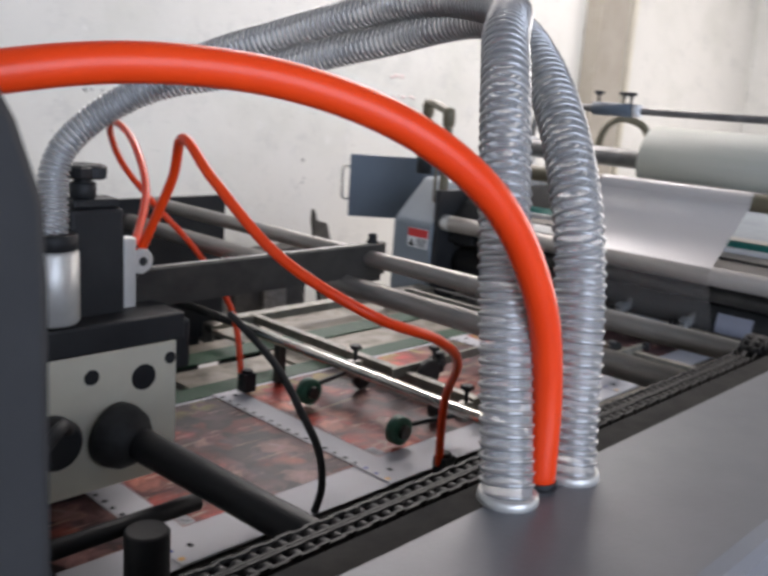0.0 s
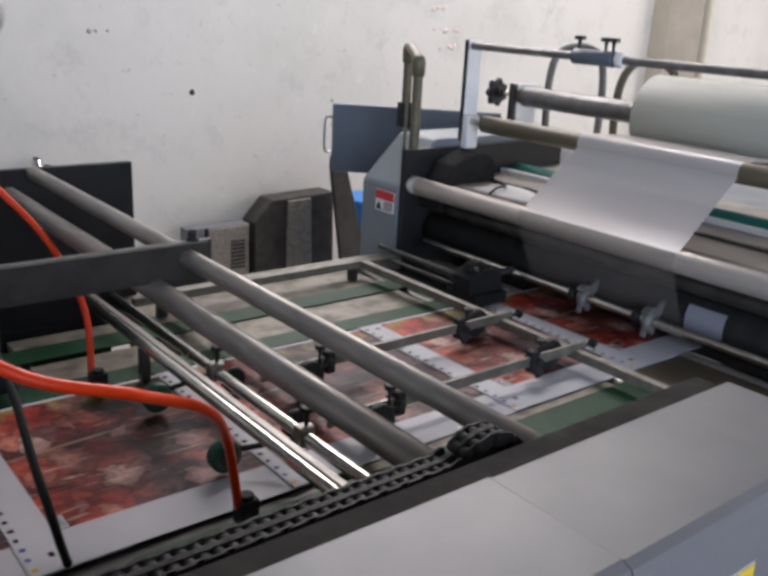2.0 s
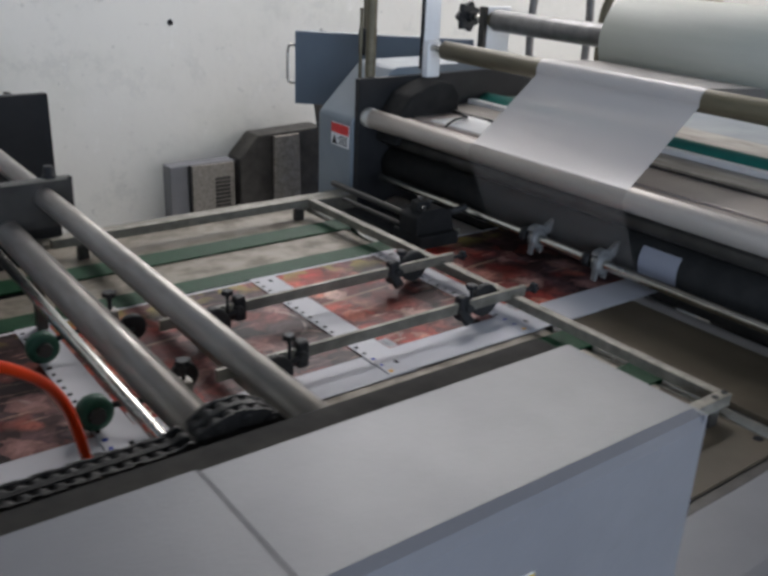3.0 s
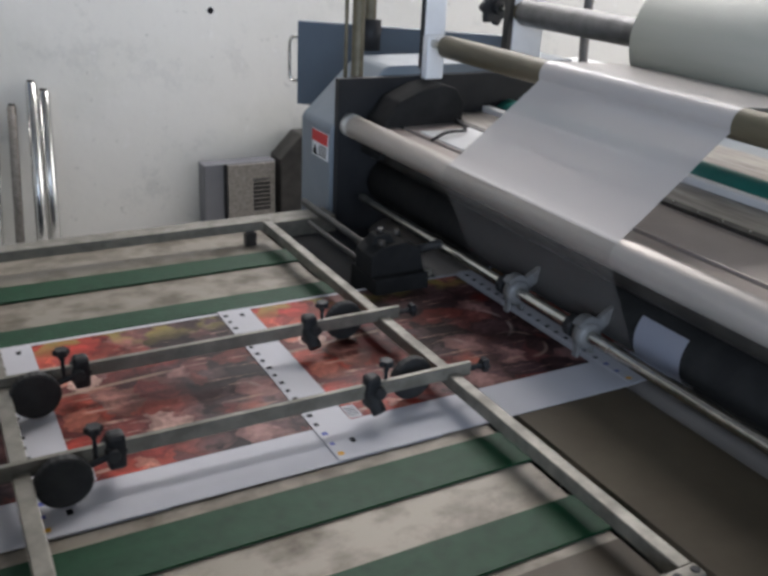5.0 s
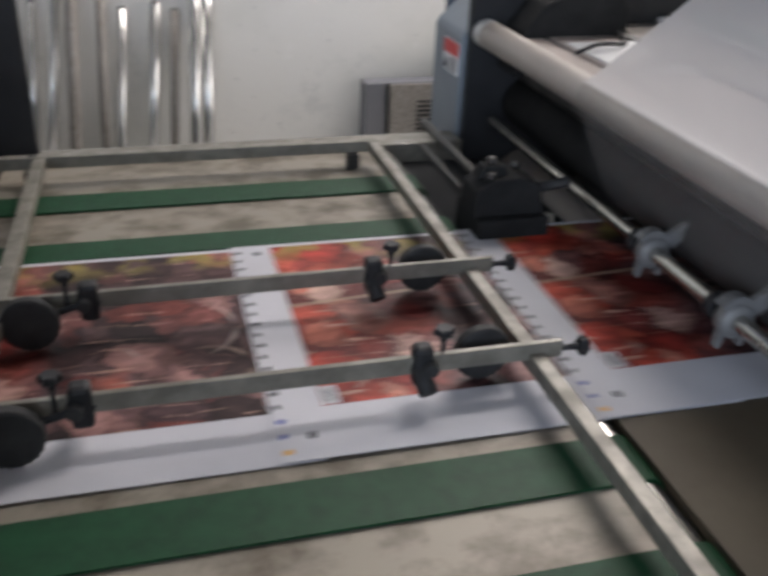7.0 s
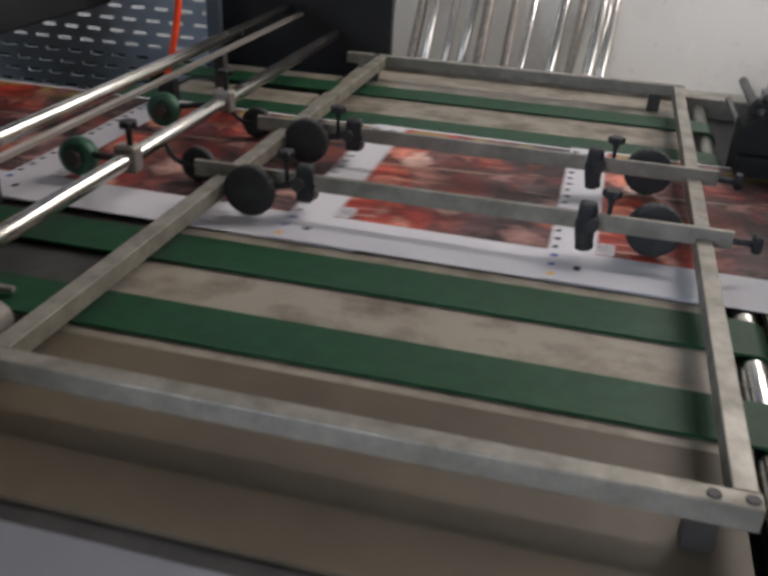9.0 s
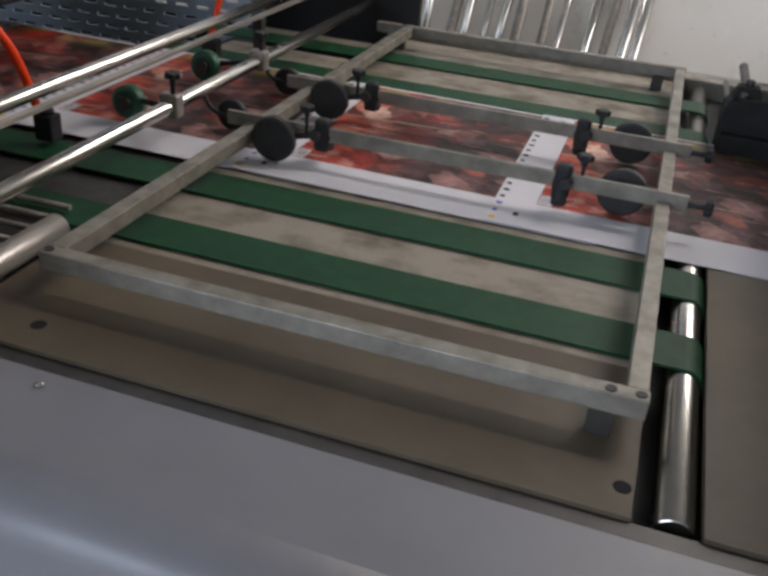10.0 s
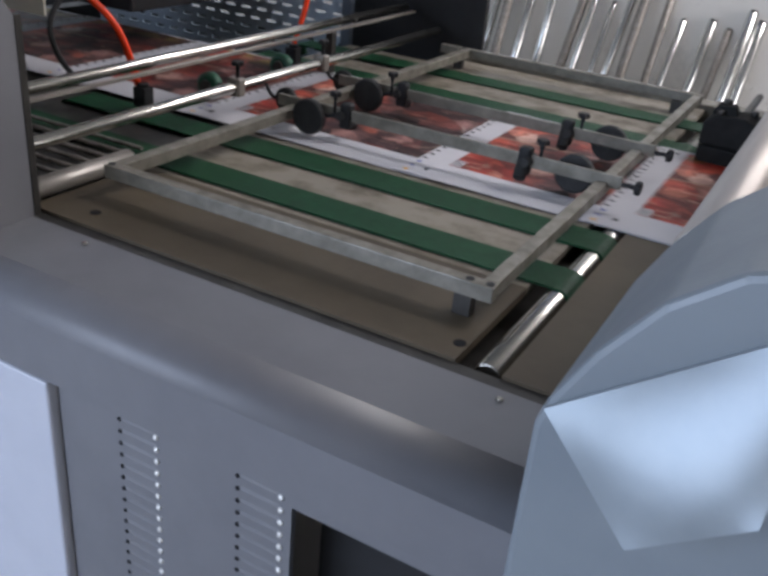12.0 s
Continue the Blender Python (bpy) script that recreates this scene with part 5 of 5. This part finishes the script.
def control_box():
    t = thing("operator_console", (2.7, 2.35, 1.05), "flat blue-grey steel console with a bow handle on a dark stand", "console")
    body = part("body", box(bmesh.new(), 0.0, 0.62, 0.0, 0.03, 1.055, 1.306, bevel=0.004), M["blue"], t)
    handle = part("handle", sweep(bmesh.new(), smooth_path([(0.0, 0.015, 1.255), (-0.026, 0.015, 1.25), (-0.03, 0.015, 1.19), (-0.026, 0.015, 1.13), (0.0, 0.015, 1.125)], 0.006), 0.005, 10), M["chrome"], t, "chrome bow handle")
    stand = part("stand", box(bmesh.new(), 0.42, 0.48, 0.031, 0.09, 0.0, 1.2, bevel=0.004), M["dark"], t)
    foot = part("stand_foot", box(bmesh.new(), 0.02, 0.5, 0.03, 0.2, 0.0, 0.04), M["dark"], t)
    for o in (body, handle, stand, foot):
        o.matrix_basis = pose(2.524, 2.487, 0, 0, 0, -42)


control_box()


def wall_things():
    t = thing("steel_cabinet", (2.95, 4.0, 0), "grey steel cabinet with louvred door against the wall", "cabinet")
    part("body", B(2.70, 3.08, 4.05, 4.15, 0.0, 0.437, bevel=0.005), M["paint"], t)
    part("door_gap", B(2.80, 2.815, 4.042, 4.0495, 0.01, 0.436), M["black"], t)
    part("door", B(2.816, 3.07, 4.03, 4.0495, 0.02, 0.432, bevel=0.003), M["steel"], t)
    for k in range(8):
        part("louvre", P([(4.0295, 0.34 - 0.022 * k), (4.0295, 0.355 - 0.022 * k), (4.022, 0.342 - 0.022 * k)], "x", 2.95, 3.04), M["dark"], t)
    t = thing("sheet_metal_duct", (3.4, 4.0, 0), "dark bent sheet-metal duct leaning on the wall", "duct")
    part("shell", P([(3.085, 0.0), (3.085, 0.45), (3.2, 0.57), (3.62, 0.585), (3.64, 0.0)], "y", 3.99, 4.14, 0.006), M["dark"], t)
    part("face", P([(3.29, 0.0), (3.29, 0.56), (3.45, 0.565), (3.47, 0.0)], "y", 3.97, 3.9895, 0.003), M["steel"], t, "pale bare steel face")
    part("strip", B(3.735, 3.765, 3.9, 3.93, 0.0, 0.52), M["white"], t)
    t = thing("dark_board", (3.9, 3.8, 0), "dark worn board leaning beside the blue drum", "board")
    part("board", P([(3.45, 0.0), (3.314, 0.82), (3.318, 0.887), (3.345, 0.82), (3.42, 0.80), (3.67, 0.0)], "y", 3.585, 3.615, 0.003), M["dark"], t)
    bm = lathe(bmesh.new(), (3.67, 3.735, 0.0), (0, 0, 1), [(0, 0.11), (0.01, 0.115), (0.57, 0.14), (0.58, 0.148), (0.602, 0.148)], 28)
    t = thing("plastic_drum", (3.67, 3.735, 0), "bright blue plastic drum standing on the floor", "drum")
    part("shell", bm, M["bucket"], t)
    rg = random.Random(9)
    tubes = [(0.62, 0.9), (0.69, 1.0), (0.80, 0.88), (0.93, 1.05), (1.07, 0.84), (1.22, 0.80), (1.33, 0.92), (1.40, 1.05), (1.58, 0.77), (1.72, 0.79), (1.80, 0.76), (1.89, 0.86), (1.94, 0.82), (0.35, 0.95), (0.48, 1.1), (1.15, 0.98), (1.5, 0.9)]
    for k, (x, z) in enumerate(tubes):
        wrap = k % 3 != 1
        x += 0.06
        t = thing("film_tube", (x - 0.06, 4.0, 0), "shiny film-wrapped tube leaning on the wall" if wrap else "dull cardboard core leaning on the wall", "tube", group="tubes leaning on the wall")
        r = 0.017 + 0.01 * rg.random()
        lean = 0.05 + 0.07 * rg.random()
        y0 = 3.93 - 0.08 * rg.random()
        part("tube", R((x - lean, y0, r * 0.3), (x, Y1 - r - 0.012, z), r, 16), M["foil"] if wrap else M["steel"], t)
        part("core", R((x - 0.0004, Y1 - r - 0.012, z - 0.001), (x + 0.0015, Y1 - r - 0.011, z + 0.012), r * 0.7, 12), M["dark"], t)


wall_things()

# hanging loops of hose behind the film roll
flex("cable_loop", [(3.5, 2.3, 1.15), (3.49, 2.3, 1.35), (3.5, 2.29, 1.48), (3.53, 2.26, 1.53), (3.58, 2.2, 1.54), (3.62, 2.15, 1.5), (3.63, 2.13, 1.38), (3.63, 2.13, 1.15)], 0.016, "gunmetal", "grey hose looped up behind the film roll", "hose")
flex("cable_loop", [(3.5, 1.95, 1.15), (3.49, 1.95, 1.33), (3.5, 1.94, 1.44), (3.53, 1.91, 1.5), (3.58, 1.86, 1.51), (3.62, 1.8, 1.47), (3.63, 1.78, 1.36), (3.63, 1.78, 1.15)], 0.016, "olive", "olive hose looped up behind the film roll", "hose")
solid("hose_stand", B(3.42, 3.75, 1.6, 2.6, 0.0, 1.15, bevel=0.01), M["white"], "white enamelled cabinet carrying the hose loops", "cabinet")

# ---- printed sheets ----
def printed_sheet():
    t = new("printed_sheet", done(box(bmesh.new(), -0.062, 0.5, 0.0, 0.535, 0.0, 0.0009), "printed_sheet", M["paper"]))
    tagged(t, "white paper sheet printed with a red food picture", "paper sheet", group="sheets on the conveyor")
    part("picture", box(bmesh.new(), 0.0, 0.47, 0.092, 0.525, 0.0009, 0.0012), M["print"], t, "glossy red and brown printed picture")
    part("corner_box", box(bmesh.new(), 0.002, 0.022, 0.094, 0.13, 0.0012, 0.0014), M["paper"], t, "white printed box")
    for k in range(4):
        part("text_bar", box(bmesh.new(), 0.005 + 0.004 * k, 0.0065 + 0.004 * k, 0.098, 0.126, 0.0014, 0.0015), M["ink"], t)
    for k in range(19):
        y = 0.012 + 0.0275 * k
        m = "orangeink" if k == 0 else "blueink" if k in (1, 2) else "ink"
        part("colour_mark", box(bmesh.new(), -0.057, -0.048 - (0.002 if k % 2 else 0), y, y + 0.0085, 0.0009, 0.0011), M[m], t)
    for y in (0.035, 0.5):
        part("register_mark", box(bmesh.new(), -0.026, -0.018, y, y + 0.012, 0.0009, 0.0011), M["ink"], t)
    return t


SHEETS = [printed_sheet()]
for k in range(16):
    SHEETS.append(copy_thing(SHEETS[0], pose(0, 0, 0)))

# one feed cycle: the belts pull every sheet forward by one stroke and then wait; past the frame the nip draws the sheet away
CYCLE, STROKE = 1.275, 0.42
FEED = [(-2.22, 0.983), (-1.72, 1.193), (-1.5, 1.24), (-1.28, 1.305), (-0.945, 1.403), (-0.62, 1.565), (-0.48, 1.58), (-0.2, 1.73), (0.0, 1.812), (0.1, 1.843), (0.2, 1.872), (0.3, 1.925), (0.42, 1.96), (0.8, 1.972), (1.0, 2.035), (1.1, 2.06), (1.28, 2.14), (1.38, 2.20), (1.48, 2.245), (1.58, 2.318), (1.72, 2.37), (1.8, 2.41), (1.9, 2.452)]


def feed(p):
    """How far along the table a sheet lies, p seconds into its way."""
    back = 0.0
    while p < FEED[0][0]:
        p, back = p + CYCLE, back + STROKE
    for (a, u), (b, v) in zip(FEED, FEED[1:]):
        if p <= b:
            return u + (v - u) * (p - a) / (b - a) - back
    return FEED[-1][1] + 0.41 * (p - FEED[-1][0])


def belt_run(t):
    """Length of belt that has run by the time t."""
    return feed(t - 5.5 - CYCLE * 9) - feed(-5.5 - CYCLE * 9)



def motions():
    times = [0.1 * k for k in range(121)]
    for n, sheet in enumerate(SHEETS):
        rows = []
        for t in times:
            x = min(max(feed(t - 5.5 - CYCLE * (n - 6)), -0.75), 4.4)
            # sheets that wait lie deeper in the pile
            wait = min(1.0, max(0.0, (-0.3 - x) / 0.45))
            rows.append((t, pose(x, 0.895, SHEET_Z - 0.0025 - 0.002 * n * wait, 0, 0.33, 0)))
        walk(sheet, rows)
    for w, x, y, z in WHEELS:
        walk(w, [(t, pose(x, y, z, 0, math.degrees(belt_run(t) / WHEEL_R), 0)) for t in times])


motions()
